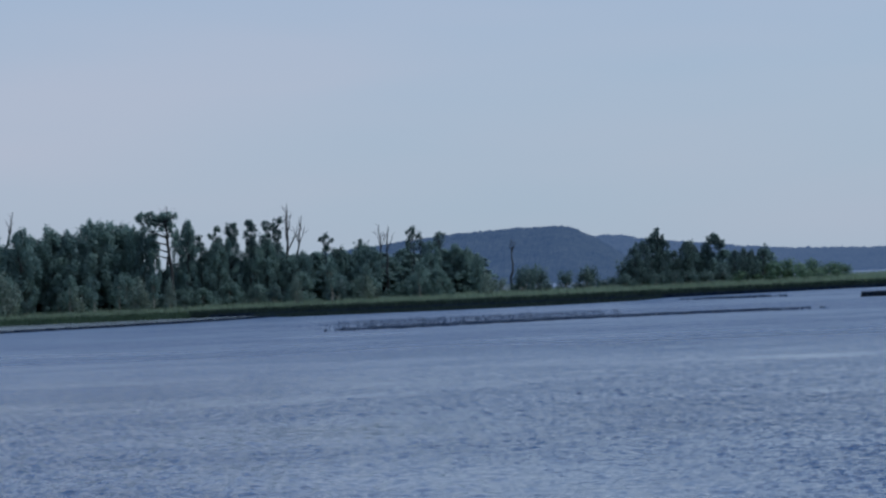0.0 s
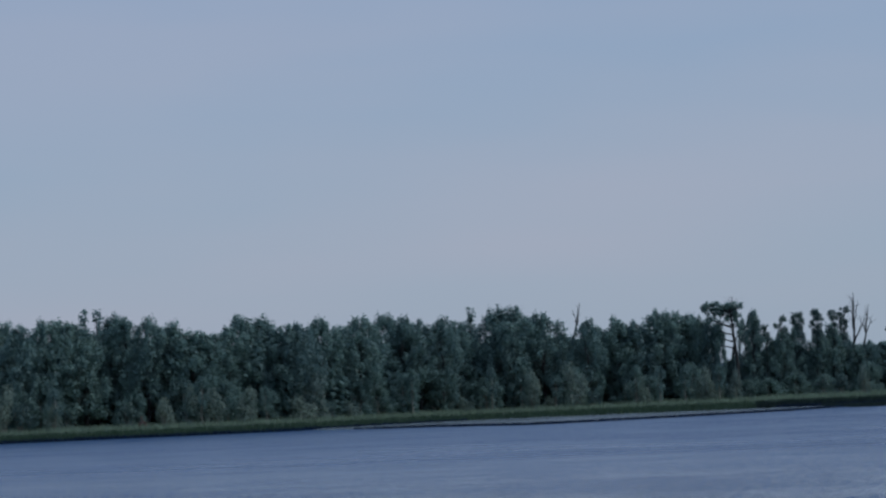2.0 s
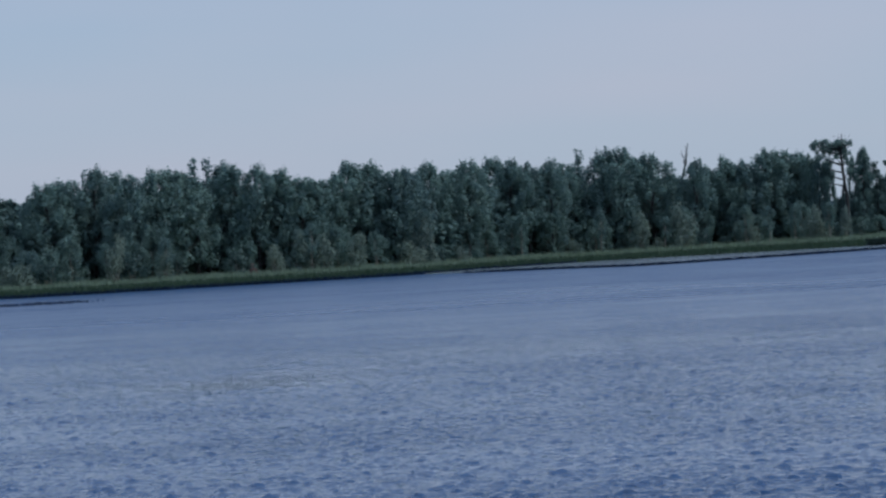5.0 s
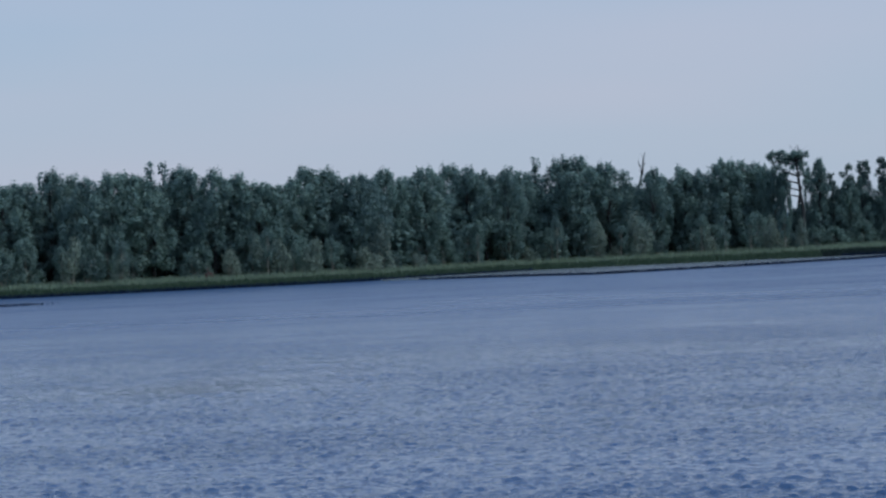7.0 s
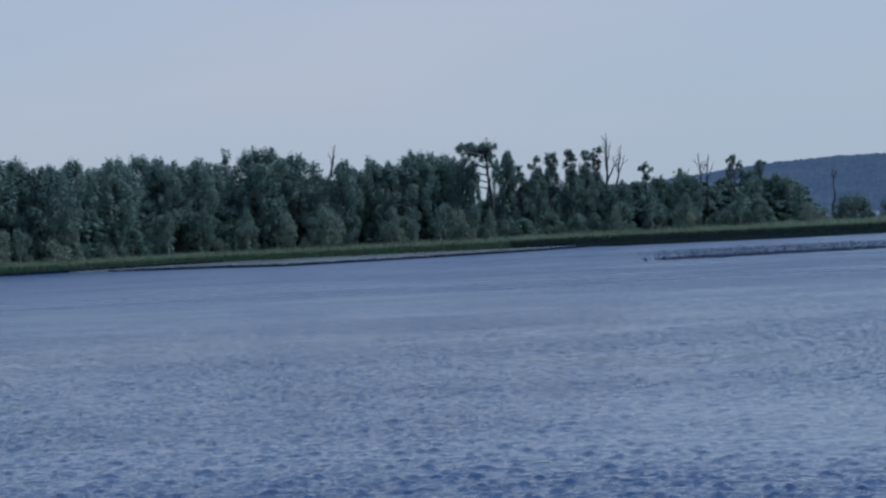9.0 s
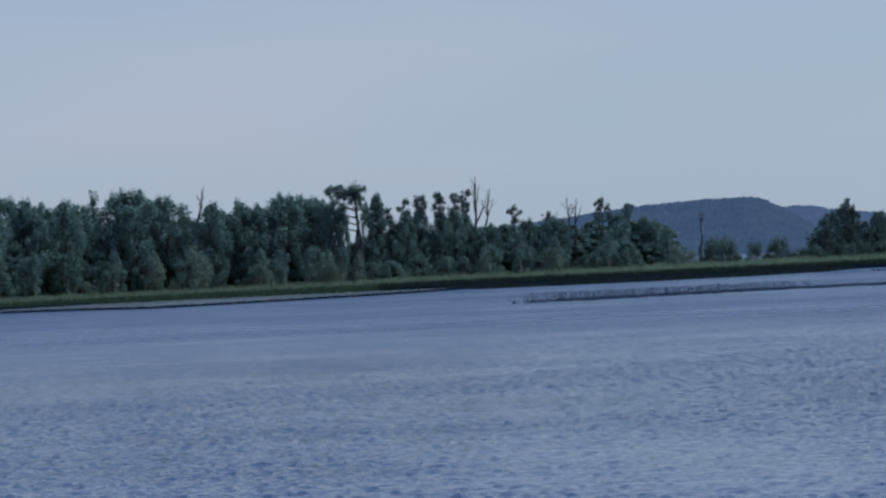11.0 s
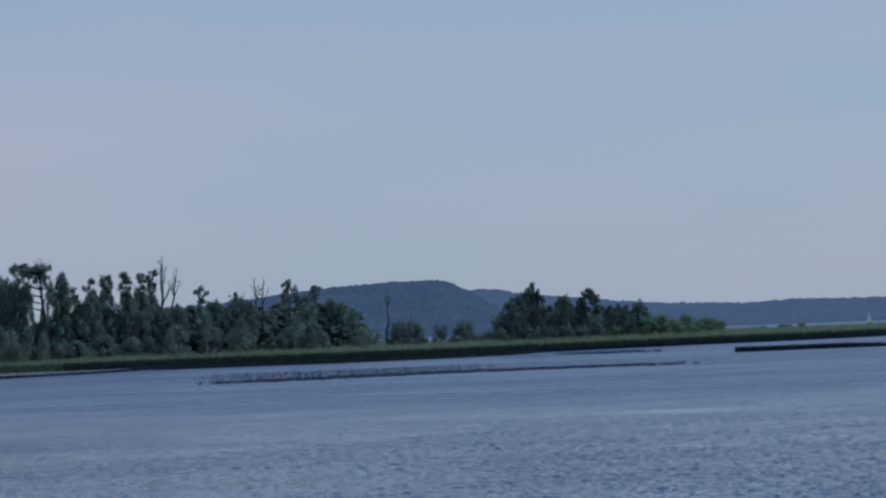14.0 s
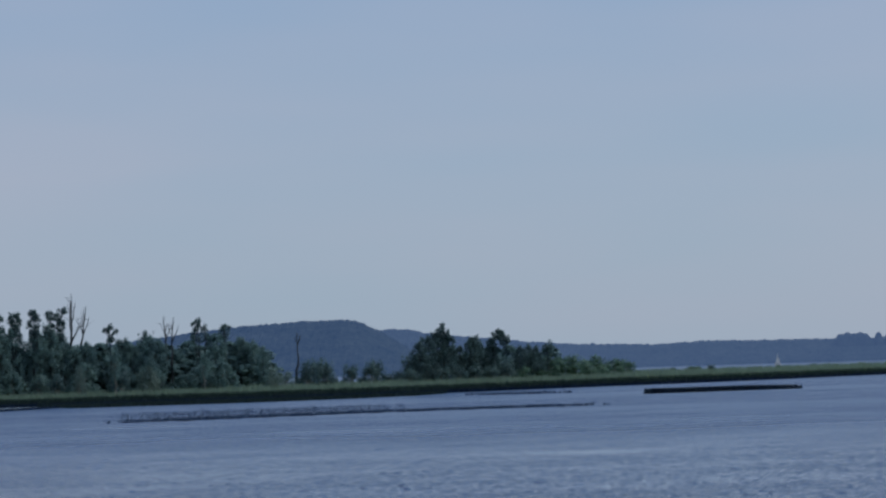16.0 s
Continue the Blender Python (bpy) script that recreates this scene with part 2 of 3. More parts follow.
def painted(name, col, rough=0.5):
    m, n, l, p = nodes_of(name)
    f = tex_noise(n, l, 2.0, 4)
    l.new(mixed(n, l, f, col, tuple(x * 0.8 for x in col)), p.inputs["Base Color"])
    p.inputs["Roughness"].default_value = rough
    return m


# white cloth greyed: the haze before it is put into the colour
SAIL = painted("hazed_sail", (0.50, 0.51, 0.52), 0.8)
HULL = painted("hull_paint", (0.75, 0.76, 0.78), 0.35)


# ---- plan ----
def mesh_object(name, verts, faces, material, parent=None, smooth=False):
    me = bpy.data.meshes.new(name)
    if isinstance(faces, np.ndarray):
        n, k = faces.shape
        me.vertices.add(len(verts))
        me.vertices.foreach_set("co", np.asarray(verts, dtype=np.float32).ravel())
        me.loops.add(n * k)
        me.loops.foreach_set("vertex_index", faces.astype(np.int32).ravel())
        me.polygons.add(n)
        me.polygons.foreach_set("loop_start", np.arange(0, n * k, k, dtype=np.int32))
    else:
        me.from_pydata([tuple(v) for v in verts], [], [tuple(f) for f in faces])
    me.materials.append(material)
    if smooth:
        me.shade_smooth()
    me.update()
    ob = new(name, me)
    if parent:
        ob.parent = parent
    return ob


def way(az):
    return Vector((math.sin(radians(az)), math.cos(radians(az)), 0))


def spot(az, dist, z=0.0):
    v = way(az) * dist
    return Vector((v.x, v.y, z))


# far bank: bearing in degrees, distance in metres of its reed edge
SHORE = [(-48, 470), (-30, 440), (-16, 425), (-12, 433), (-9, 440), (-6, 488), (-3, 498), (0, 503), (3, 515), (7, 528), (10, 560), (13, 612), (16, 660), (19, 765), (23, 900), (30, 1150), (36, 1300)]
MUD_EDGE = [(-8.6, 440), (-7.6, 428), (-6, 418), (-4.3, 398), (-3.4, 403), (-1, 425), (1.05, 455), (2.6, 500), (3.4, 517)]


def along(table, az):
    a, b = zip(*table)
    return float(np.interp(az, a, b))


def shore(az):
    return sum(along(SHORE, az + k) for k in (-1.2, -0.6, 0, 0.6, 1.2)) / 5 + 2.5 * noise.noise((az * 1.7, 3, 0)) + 1.2 * noise.noise((az * 6, 9, 0))


PLATEAU = [(-48, 1.15), (-5, 1.1), (1, 1.5), (8, 1.9), (12, 2.1), (14, 2.4), (36, 2.3)]


def land_z(inland, az):
    """Height of the bank so many metres behind its edge."""
    if inland <= 0:
        return -0.6 + 0.06 * inland
    return along(PLATEAU, az) * (1 - math.exp(-inland / 8)) + 0.25 * noise.noise((az * 3, inland * 0.05, 0)) * min(1, inland / 12)


def sheet(name, rows, material, smooth=True):
    """A surface through rows of points."""
    w = len(rows[0])
    faces = [(i * w + j, i * w + j + 1, (i + 1) * w + j + 1, (i + 1) * w + j) for i in range(len(rows) - 1) for j in range(w - 1)]
    return mesh_object(name, [v for r in rows for v in r], faces, material, smooth=smooth)


ground = mesh_object("ground", [(-4900, -4900, -2.5), (4900, -4900, -2.5), (4900, 4900, -2.5), (-4900, 4900, -2.5)], [(0, 1, 2, 3)], BED)
tagged(ground, "dark silty river bed under the water", "ground", kind="structure")


def wave_height(x, y):
    """Wind ripples: many small wave trains, stronger in the gusts."""
    rng = np.random.default_rng(77)
    z = np.zeros_like(x)
    for i in range(44):
        lam = 0.30 * 1.028 ** i
        th = radians(192 + rng.normal(0, 48))
        k = 2 * math.pi / lam
        amp = 0.030 * lam / (2 * math.pi)
        ph = k * (x * math.sin(th) + y * math.cos(th)) + rng.uniform(0, 6.28)
        z += amp * (np.sin(ph) + 0.38 * np.sin(2 * ph + 1.2))
    gust = 0.9 + 0.3 * np.sin(x * 0.07 + 1.7 * np.sin(y * 0.031)) * np.sin(y * 0.055 + 0.9) + 0.2 * np.sin(x * 0.023 - y * 0.041 + 2)
    for cx, cy, wx, wy in SLICKS:
        gust = gust * (1 - 0.7 * np.exp(-((x - cx) / wx) ** 2 - ((y - cy) / wy) ** 2))
    # short steep crests
    f = np.zeros_like(x)
    for i in range(26):
        k = 2 * math.pi / (0.23 * 1.027 ** i)
        th = radians(186 + rng.normal(0, 20))
        f += np.sin(k * (x * math.sin(th) + y * math.cos(th)) + rng.uniform(0, 6.28))
    crest = 0.042 * np.maximum(0, f / 3.6 - 1.2)
    return (z * 0.66 + crest) * gust


def water_mesh():
    """One sheet out to the horizon, finest where the river is nearest."""
    radii = [41.0]
    while radii[-1] < 205:
        radii.append(radii[-1] + max(0.075, 0.0016 * radii[-1]))
    rr = np.array([0.001, 20.0] + radii + [230.0, 260.0, 300.0, 400.0, 500.0, 900.0, 2000.0, 3500.0, 4990.0])
    az = np.radians(np.concatenate([np.arange(-180, -19, 12), np.arange(-18.5, 20.51, 0.064), np.arange(24, 181, 12)]))
    r, a = np.meshgrid(rr, az, indexing="ij")
    x, y = r * np.sin(a), r * np.cos(a)
    fade = np.clip((202 - r) / 145, 0, 1) * (r > 41.5) * (np.abs(a - radians(1)) < radians(19.4))
    z = wave_height(x, y) * fade
    n, m = r.shape
    idx = np.arange(n * m).reshape(n, m)
    f = np.stack([idx[:-1, :-1], idx[:-1, 1:], idx[1:, 1:], idx[1:, :-1]], -1).reshape(-1, 4)[:, ::-1]
    return np.stack([x, y, z], -1).reshape(-1, 3), np.ascontiguousarray(f)


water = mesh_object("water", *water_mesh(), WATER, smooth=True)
tagged(water, "wide blue river rippled by a light wind", "water", kind="structure")

AZ = np.arange(-48, 36.01, 0.25)
INLAND = [-12, -4, -1, 0, 1.5, 3, 6, 10, 15, 22, 30, 40, 55, 70, 80, 86]
bank = sheet("bank", [[spot(a, shore(a) + d, land_z(d, a) if d < 80 else 0.6 - (d - 80) * 0.3) for d in INLAND] for a in AZ], LAND)
tagged(bank, "low grassy river bank with wild meadow", "bank", kind="structure")


def mud_rows():
    rows = []
    for a in np.arange(-8.6, 3.41, 0.05):
        lo, hi = along(MUD_EDGE, a) + 3 * noise.noise((a * 4, 1, 0)), shore(a) + 3
        lo = min(lo, hi - 1)
        rows.append([spot(a, lo + (hi - lo) * k, (-0.35 if k == 0 else 0.0 + 0.2 * k + 0.11 * noise.noise((a * 11, k * 5, 2)) + 0.05 * noise.noise((a * 40, k * 14, 2)))) for k in (0, 0.02, 0.06, 0.1, 0.15, 0.2, 0.26, 0.33, 0.4, 0.48, 0.56, 0.65, 0.75, 0.86, 1)])
    return rows


mud = sheet("mud_flat", mud_rows(), MUD)
tagged(mud, "pale grey wet mud flat at the water's edge", "mud flat", kind="structure")


# ---- far hills ----
def hill(name, table, dist, depth, material, bump, label):
    """A wooded ridge whose crest rises to the given angles (degrees) at the given bearings."""
    rows = []
    for a in np.arange(table[0][0], table[-1][0] + 0.01, 0.035):
        crest = EYE.z + dist * math.tan(radians(along(table, a)))
        row = []
        for k in np.linspace(0, 1, 26):
            d = dist + depth * (k - 0.75)
            prof = math.sin(min(1, k / 0.75) * math.pi / 2) ** 0.8 if k <= 0.75 else 1 - ((k - 0.75) / 0.25) ** 2
            x, y = math.sin(radians(a)) * d, math.cos(radians(a)) * d
            z = crest * prof + bump * (noise.noise((x * 0.11, y * 0.11, 0)) + 0.6 * noise.noise((x * 0.3, y * 0.3, 5))) * (0.3 + 0.7 * prof)
            z += crest * 0.10 * noise.noise((x * 0.008, y * 0.008, 8)) * (k < 0.7) * k
            row.append((x, y, max(z, 0.2) if k > 0 else -1.0))
        rows.append(row)
    ob = sheet(name, rows, material, smooth=False)
    return tagged(ob, label, "hill", kind="structure")


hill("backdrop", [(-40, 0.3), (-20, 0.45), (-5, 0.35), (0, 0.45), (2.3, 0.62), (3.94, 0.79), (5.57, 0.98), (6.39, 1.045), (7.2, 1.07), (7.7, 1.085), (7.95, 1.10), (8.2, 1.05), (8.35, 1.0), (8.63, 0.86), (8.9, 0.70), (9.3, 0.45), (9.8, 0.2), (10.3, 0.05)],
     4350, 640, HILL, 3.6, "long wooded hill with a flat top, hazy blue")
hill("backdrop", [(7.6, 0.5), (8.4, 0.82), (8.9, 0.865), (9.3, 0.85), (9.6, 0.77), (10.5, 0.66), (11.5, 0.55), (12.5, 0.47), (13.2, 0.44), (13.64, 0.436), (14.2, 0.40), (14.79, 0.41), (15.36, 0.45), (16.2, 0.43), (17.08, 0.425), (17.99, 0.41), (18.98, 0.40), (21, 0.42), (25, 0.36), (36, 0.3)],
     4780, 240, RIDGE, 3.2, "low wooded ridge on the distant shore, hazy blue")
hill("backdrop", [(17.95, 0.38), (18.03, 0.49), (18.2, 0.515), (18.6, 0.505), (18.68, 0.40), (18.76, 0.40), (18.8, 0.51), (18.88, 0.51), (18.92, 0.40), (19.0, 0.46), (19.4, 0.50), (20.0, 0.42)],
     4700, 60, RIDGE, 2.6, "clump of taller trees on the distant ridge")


# ---- plants ----
def tube(verts, faces, path, radii, segs=6):
    """Adds a tapered limb along path."""
    base = len(verts)
    for i, p in enumerate(path):
        d = (path[min(i + 1, len(path) - 1)] - path[max(i - 1, 0)]).normalized()
        u = d.orthogonal().normalized()
        w = d.cross(u)
        for k in range(segs):
            t = 2 * math.pi * k / segs
            verts.append(p + (u * math.cos(t) + w * math.sin(t)) * radii[i])
    for i in range(len(path) - 1):
        for k in range(segs):
            a, b = base + i * segs + k, base + i * segs + (k + 1) % segs
            faces.append((a, b, b + segs, a + segs))
    faces.append(tuple(base + (len(path) - 1) * segs + k for k in range(segs)))


def bend(rng, a, b, steps, sway):
    """A crooked way from a to b."""
    out = []
    for i in range(steps + 1):
        k = i / steps
        j = sway * math.sin(k * math.pi)
        out.append(a.lerp(b, k) + Vector((rng.uniform(-j, j), rng.uniform(-j, j), rng.uniform(-j, j) * 0.3)))
    out[0], out[-1] = a.copy(), b.copy()
    return out


def leaves(rng, puffs, size, per_area):
    """Leaf sprays scattered through lumpy clumps: arrays of corners and faces."""
    vs = []
    for c, r, rz in puffs:
        k = max(12, int(per_area * 4 * math.pi * r * rz))
        d = rng.normal(size=(k, 3))
        d /= np.linalg.norm(d, axis=1)[:, None]
        rad = rng.uniform(0.4, 1.0, k) ** 0.4 * rng.uniform(0.72, 1.42, k)
        p = np.array(c) + d * rad[:, None] * np.array([r, r, rz])
        nrm = d + rng.normal(size=(k, 3)) * 0.28 + np.array([0, 0, 0.35])
        nrm /= np.linalg.norm(nrm, axis=1)[:, None]
        u = np.cross(nrm, rng.normal(size=(k, 3)))
        u /= np.linalg.norm(u, axis=1)[:, None]
        w = np.cross(nrm, u)
        s = size * rng.uniform(0.5, 1.35, k)[:, None]
        e = rng.uniform(0.45, 0.9, k)[:, None]
        vs.append(np.stack([p - u * s, p - w * s * e + nrm * s * 0.15, p + u * s, p + w * s * e - nrm * s * 0.1], 1).reshape(-1, 3))
    v = np.concatenate(vs)
    return v, np.arange(len(v)).reshape(-1, 4)


def plant(name, wood, crown, bark_mat, leaf_mat, label, category, group):
    """An empty at the foot, with its trunk and crown."""
    ob = new(name)
    tagged(ob, label, category, group)
    mesh_object("trunk", *wood, bark_mat, ob, smooth=True)
    if crown is not None:
        mesh_object("crown", *crown, leaf_mat, ob)
    return ob


def broad_tree(seed, height, width, low, ragged, bark_mat=BARK, leaf_mat=LEAF, label="", lean=0.0, spire=False, crown_only=False, size=0.185, area=11.5):
    """A tree with a crown of many clumps. low: where the crown begins; ragged: how much of it is missing."""
    rng, r2 = np.random.default_rng(seed), random.Random(seed)
    verts, faces, puffs = [], [], []
    top = Vector((r2.uniform(-0.5, 0.5) + lean, r2.uniform(-0.5, 0.5), height * 0.9))
    stem = bend(r2, Vector((0, 0, -0.4)), top, 8, 0.35)
    r0 = 0.017 * height
    tube(verts, faces, stem, [r0 * (1.25 if i == 0 else 1 - 0.88 * i / 8) for i in range(9)], 7)
    n = max(12, int((72 if not spire else 48) * (1 - 0.55 * ragged) * (height / 15) * (width / 6.5)))
    for i in range(n):
        k = ((i + 0.5) / n) ** 0.9
        z = height * (low + (0.98 - low) * k)
        if spire:
            env = (1 - k) ** 0.8 * 0.95 + 0.08
        else:
            env = (1 - max(0, (k - 0.45) / 0.62) ** 2.2) ** 0.8 * (0.75 + 0.25 * min(1, k / 0.3))
        ang = i * 2.4 + r2.uniform(-0.7, 0.7)
        rad = width * 0.5 * env * (r2.uniform(0.1, 1.0) if k > 0.8 else r2.uniform(0.45, 1.08))
        size_p = r2.choice((0.45, 0.55, 0.65, 0.8, 0.95, 1.15)) * (0.75 if k > 0.85 else 1) * (0.75 if spire else 1)
        f = min(0.98, z / (height * 0.9)) * 8
        axis = stem[int(f)].lerp(stem[min(8, int(f) + 1)], f - int(f))
        c = Vector((axis.x + math.cos(ang) * rad, axis.y + math.sin(ang) * rad, z + r2.uniform(-0.5, 0.3)))
        c.z = min(c.z, height - size_p * 0.75)
        if ragged > 0 and noise.noise((c.x * 0.35 + seed, c.y * 0.35, c.z * 0.35)) < ragged * 0.55 - 0.5:
            continue
        puffs.append((tuple(c), size_p * 0.82, size_p * r2.uniform(0.85, 1.75)))
        if i % 2 == 0 or ragged > 0.3:
            f2 = max(0, f - 1.4)
            a = stem[int(f2)].lerp(stem[min(8, int(f2) + 1)], f2 - int(f2))
            rr = max(0.03, r0 * (1 - 0.85 * f2 / 8) * 0.4)
            tube(verts, faces, bend(r2, a, c, 4, 0.25), [rr, rr * 0.8, rr * 0.6, rr * 0.4, rr * 0.2], 5)
    if not spire:
        for i in range(int(26 * (1 - 0.4 * ragged))):
            ang, rad = i * 2.4 + r2.random(), width * 0.5 * r2.uniform(0.05, 0.72)
            zt = height * (1.0 - 0.26 * (rad / (width * 0.5)) ** 2) - r2.uniform(0.55, 1.6)
            puffs.append(((stem[8].x + math.cos(ang) * rad, stem[8].y + math.sin(ang) * rad, zt), r2.uniform(0.16, 0.36), r2.uniform(0.5, 1.1)))
    if crown_only:
        return leaves(rng, puffs, 0.53, 1.7)[0]
    return plant("tree", (verts, faces), leaves(rng, puffs, size, area), bark_mat, leaf_mat, label, "tree", "trees of the riverside wood")


def tufted_tree(seed, stem, tufts, label, radius=0.2, leaf_mat=LEAF, twigs=0, leafy_from=0.0):
    """A tree drawn by its stem (sideways, up) and its few dense tufts of leaves (sideways, up, radius)."""
    rng, r2 = np.random.default_rng(seed), random.Random(seed)
    verts, faces, puffs = [], [], []
    path = []
    for (x0, z0), (x1, z1) in zip(stem, stem[1:]):
        path += [Vector((x0 + (x1 - x0) * k / 3, r2.uniform(-0.12, 0.12), z0 + (z1 - z0) * k / 3)) for k in range(3)]
    path.append(Vector((stem[-1][0], 0, stem[-1][1])))
    tube(verts, faces, path, [radius * (1 - 0.75 * i / (len(path) - 1)) for i in range(len(path))], 7)
    # leaves close along the stem
    for p in path:
        if leafy_from and p.z > leafy_from:
            for i in range(4):
                k = r2.uniform(0.3, 0.6)
                puffs.append(((p.x + r2.uniform(-0.9, 0.9), r2.uniform(-0.7, 0.7), p.z + r2.uniform(-1.2, 0.6)), k, k * r2.uniform(0.9, 1.5)))
    for x, z, r in tufts:
        r *= 1.25
        c = Vector((x, r2.uniform(-0.8, 0.8), z))
        low = min(path, key=lambda p: (p - c).length + (3 if p.z > z - 0.5 else 0))
        tube(verts, faces, bend(r2, low, c, 4, 0.15), [radius * k for k in (0.4, 0.33, 0.26, 0.18, 0.1)], 5)
        for i in range(5):
            o = Vector((r2.uniform(-1, 1), r2.uniform(-1, 1), r2.uniform(-0.8, 0.9))) * r * (0.75 if i else 0)
            k = r * (0.62 if i == 0 else r2.uniform(0.26, 0.5))
            puffs.append((tuple(c + o), k, k * r2.uniform(0.75, 1.2)))
    for i in range(twigs):
        a = path[-1 - r2.randrange(4)]
        b = a + Vector((r2.uniform(-2.2, 2.2), r2.uniform(-1, 1), r2.uniform(1.5, 3.2)))
        tube(verts, faces, bend(r2, a, b, 4, 0.2), [0.07, 0.055, 0.04, 0.03, 0.015], 4)
    return plant("tree", (verts, faces), leaves(rng, puffs, 0.15, 20.0), BARK, leaf_mat, label, "tree", "trees of the riverside wood")


def shrub(seed, height, width, leaf_mat, label, drooping=0.0):
    rng, r2 = np.random.default_rng(seed), random.Random(seed)
    verts, faces, puffs = [], [], []
    for i in range(14):
        ang, k = i * 2.4, r2.random()
        z = height * (0.12 + 0.74 * k)
        rad = width * 0.5 * (1 - 0.75 * max(0, k - 0.35)) * r2.uniform(0.2, 0.9)
        c = Vector((math.cos(ang) * rad, math.sin(ang) * rad, z))
        s = r2.uniform(0.14, 0.24) * width
        puffs.append((tuple(c), s, min(s * (1 + drooping), height * 0.3)))
        tube(verts, faces, bend(r2, Vector((math.cos(ang) * 0.15, math.sin(ang) * 0.15, -0.3)), c, 4, 0.15), [0.07, 0.06, 0.05, 0.03, 0.015], 5)
    return plant("shrub", (verts, faces), leaves(rng, puffs, 0.17, 10.0), BARK_PALE, leaf_mat, label, "shrub", "shrubs along the bank")


def bare_tree(seed, height, limbs, spread, label, first=0.35, lean=0.0, mat=BARK_DEAD, thick=0.019):
    """A dead tree: a bare, forked trunk with broken branches and twigs."""
    r2 = random.Random(seed)
    verts, faces = [], []
    bv, bf = [], []
    stem = bend(r2, Vector((0, 0, -0.4)), Vector((lean * height, r2.uniform(-0.4, 0.4), height)), 9, 0.3)
    r0 = thick * height
    tube(verts, faces, stem, [r0 * (1.2 if i == 0 else 1 - 0.86 * i / 9) for i in range(10)], 7)
    for i in range(limbs):
        k = first + (0.9 - first) * (i + r2.random() * 0.6) / limbs
        f = k * 9
        a = stem[int(f)].lerp(stem[min(9, int(f) + 1)], f - int(f))
        ang = i * 2.5 + r2.uniform(-0.6, 0.6)
        ln = height * (1 - k) * r2.uniform(0.55, 0.95) + 0.6
        b = a + Vector((math.cos(ang) * spread * ln, math.sin(ang) * spread * ln, ln * r2.uniform(0.6, 0.95)))
        rr = r0 * (1 - 0.86 * k) * 0.85
        path = bend(r2, a, b, 5, 0.22)
        tube(bv, bf, path, [rr, rr * 0.85, rr * 0.7, rr * 0.5, rr * 0.35, rr * 0.2], 5)
        for j in range(3):
            s = path[2 + j]
            e = s + Vector((r2.uniform(-1, 1), r2.uniform(-1, 1), r2.uniform(0.4, 1.2))) * ln * 0.28
            tube(bv, bf, bend(r2, s, e, 3, 0.08), [rr * 0.4, rr * 0.3, rr * 0.2, rr * 0.1], 4)
    ob = plant("dead_tree", (verts, faces), None, mat, None, label, "dead tree", "dead trees of the riverside wood")
    mesh_object("branches", bv, bf, mat, ob, smooth=True)
    return ob


USED = set()


def stand(proto, az, inland, scale, turn, wide=None):
    """Sets a plant, or a copy of it, on the bank."""
    p = spot(az, shore(az) + inland, land_z(inland, az))
    w = wide or scale
    m = Matrix.Translation(p) @ Matrix.Rotation(turn, 4, "Z") @ Matrix.Diagonal((w, w, scale, 1))
    if proto.name not in USED:
        USED.add(proto.name)
        proto.matrix_basis = m
        return proto
    s = proto.scale
    return copy_thing(proto, m @ Matrix.Diagonal((1 / s.x, 1 / s.y, 1 / s.z, 1)))


HT = 15.0
FULL = [broad_tree(10 + i, HT, w, lo, rg, label="tall leafy tree with a dense dark green crown") for i, (w, lo, rg) in enumerate([(7.0, 0.24, 0.0), (6.2, 0.20, 0.1), (7.8, 0.30, 0.05), (5.8, 0.16, 0.1), (6.8, 0.28, 0.15)])]
PALE = [broad_tree(20 + i, HT, w, lo, rg, leaf_mat=LEAF_PALE, label="tall leafy tree with a light grey-green crown") for i, (w, lo, rg) in enumerate([(7.4, 0.14, 0.05), (6.6, 0.2, 0.1), (8.0, 0.16, 0.0)])]
SPIRE = [broad_tree(30 + i, HT, 4.0, 0.1, 0.1, label="narrow pointed tree with dark green foliage", spire=True) for i in range(2)]
THIN = broad_tree(41, HT, 4.6, 0.40, 0.5, bark_mat=BARK_PALE, label="slender pale-stemmed tree with gaps in its crown")
UNDER = [broad_tree(60 + i, 9.0, 6.2, 0.05, 0.0, leaf_mat=lm, bark_mat=BARK_PALE, label="young bushy tree at the edge of the wood") for i, lm in enumerate((LEAF, LEAF, LEAF))]
BUSH = [shrub(80 + i, 4.0, 4.0, lm, lb, dr) for i, (lm, lb, dr) in enumerate([(LEAF_WILLOW, "pale drooping willow shrub at the wood's edge", 0.6), (LEAF_SHADED, "rounded shrub on the bank in the shaded leaf colour", 0.1), (LEAF_BRIGHT, "bright green rounded shrub on the grassy bank", 0.1), (LEAF_WILLOW, "pale grey-green shrub at the wood's edge", 0.2)])]

POINT_BROAD = [broad_tree(70 + i, HT, w, lo, 0.1, leaf_mat=LEAF_SHADED, label="leafy tree out on the point, coloured dark as in shade") for i, (w, lo) in enumerate([(7.0, 0.06), (6.4, 0.1), (7.6, 0.08)])]

# bearing and height in metres of the trees that make the skyline
WOOD_A = [
    (-16.25, 16.8), (-15.77, 17.3), (-15.31, 18.7), (-14.86, 17.9), (-14.54, 17.2), (-14.06, 18.0), (-13.84, 18.3), (-13.47, 16.9),
    (-13.21, 20.1), (-12.99, 20.2), (-12.76, 18.6), (-12.38, 18.3), (-11.98, 18.0), (-11.71, 16.9), (-11.47, 17.3), (-11.05, 16.0),
    (-10.64, 15.4), (-10.35, 16.0), (-10.01, 17.9), (-9.77, 17.7), (-9.45, 16.2),
]
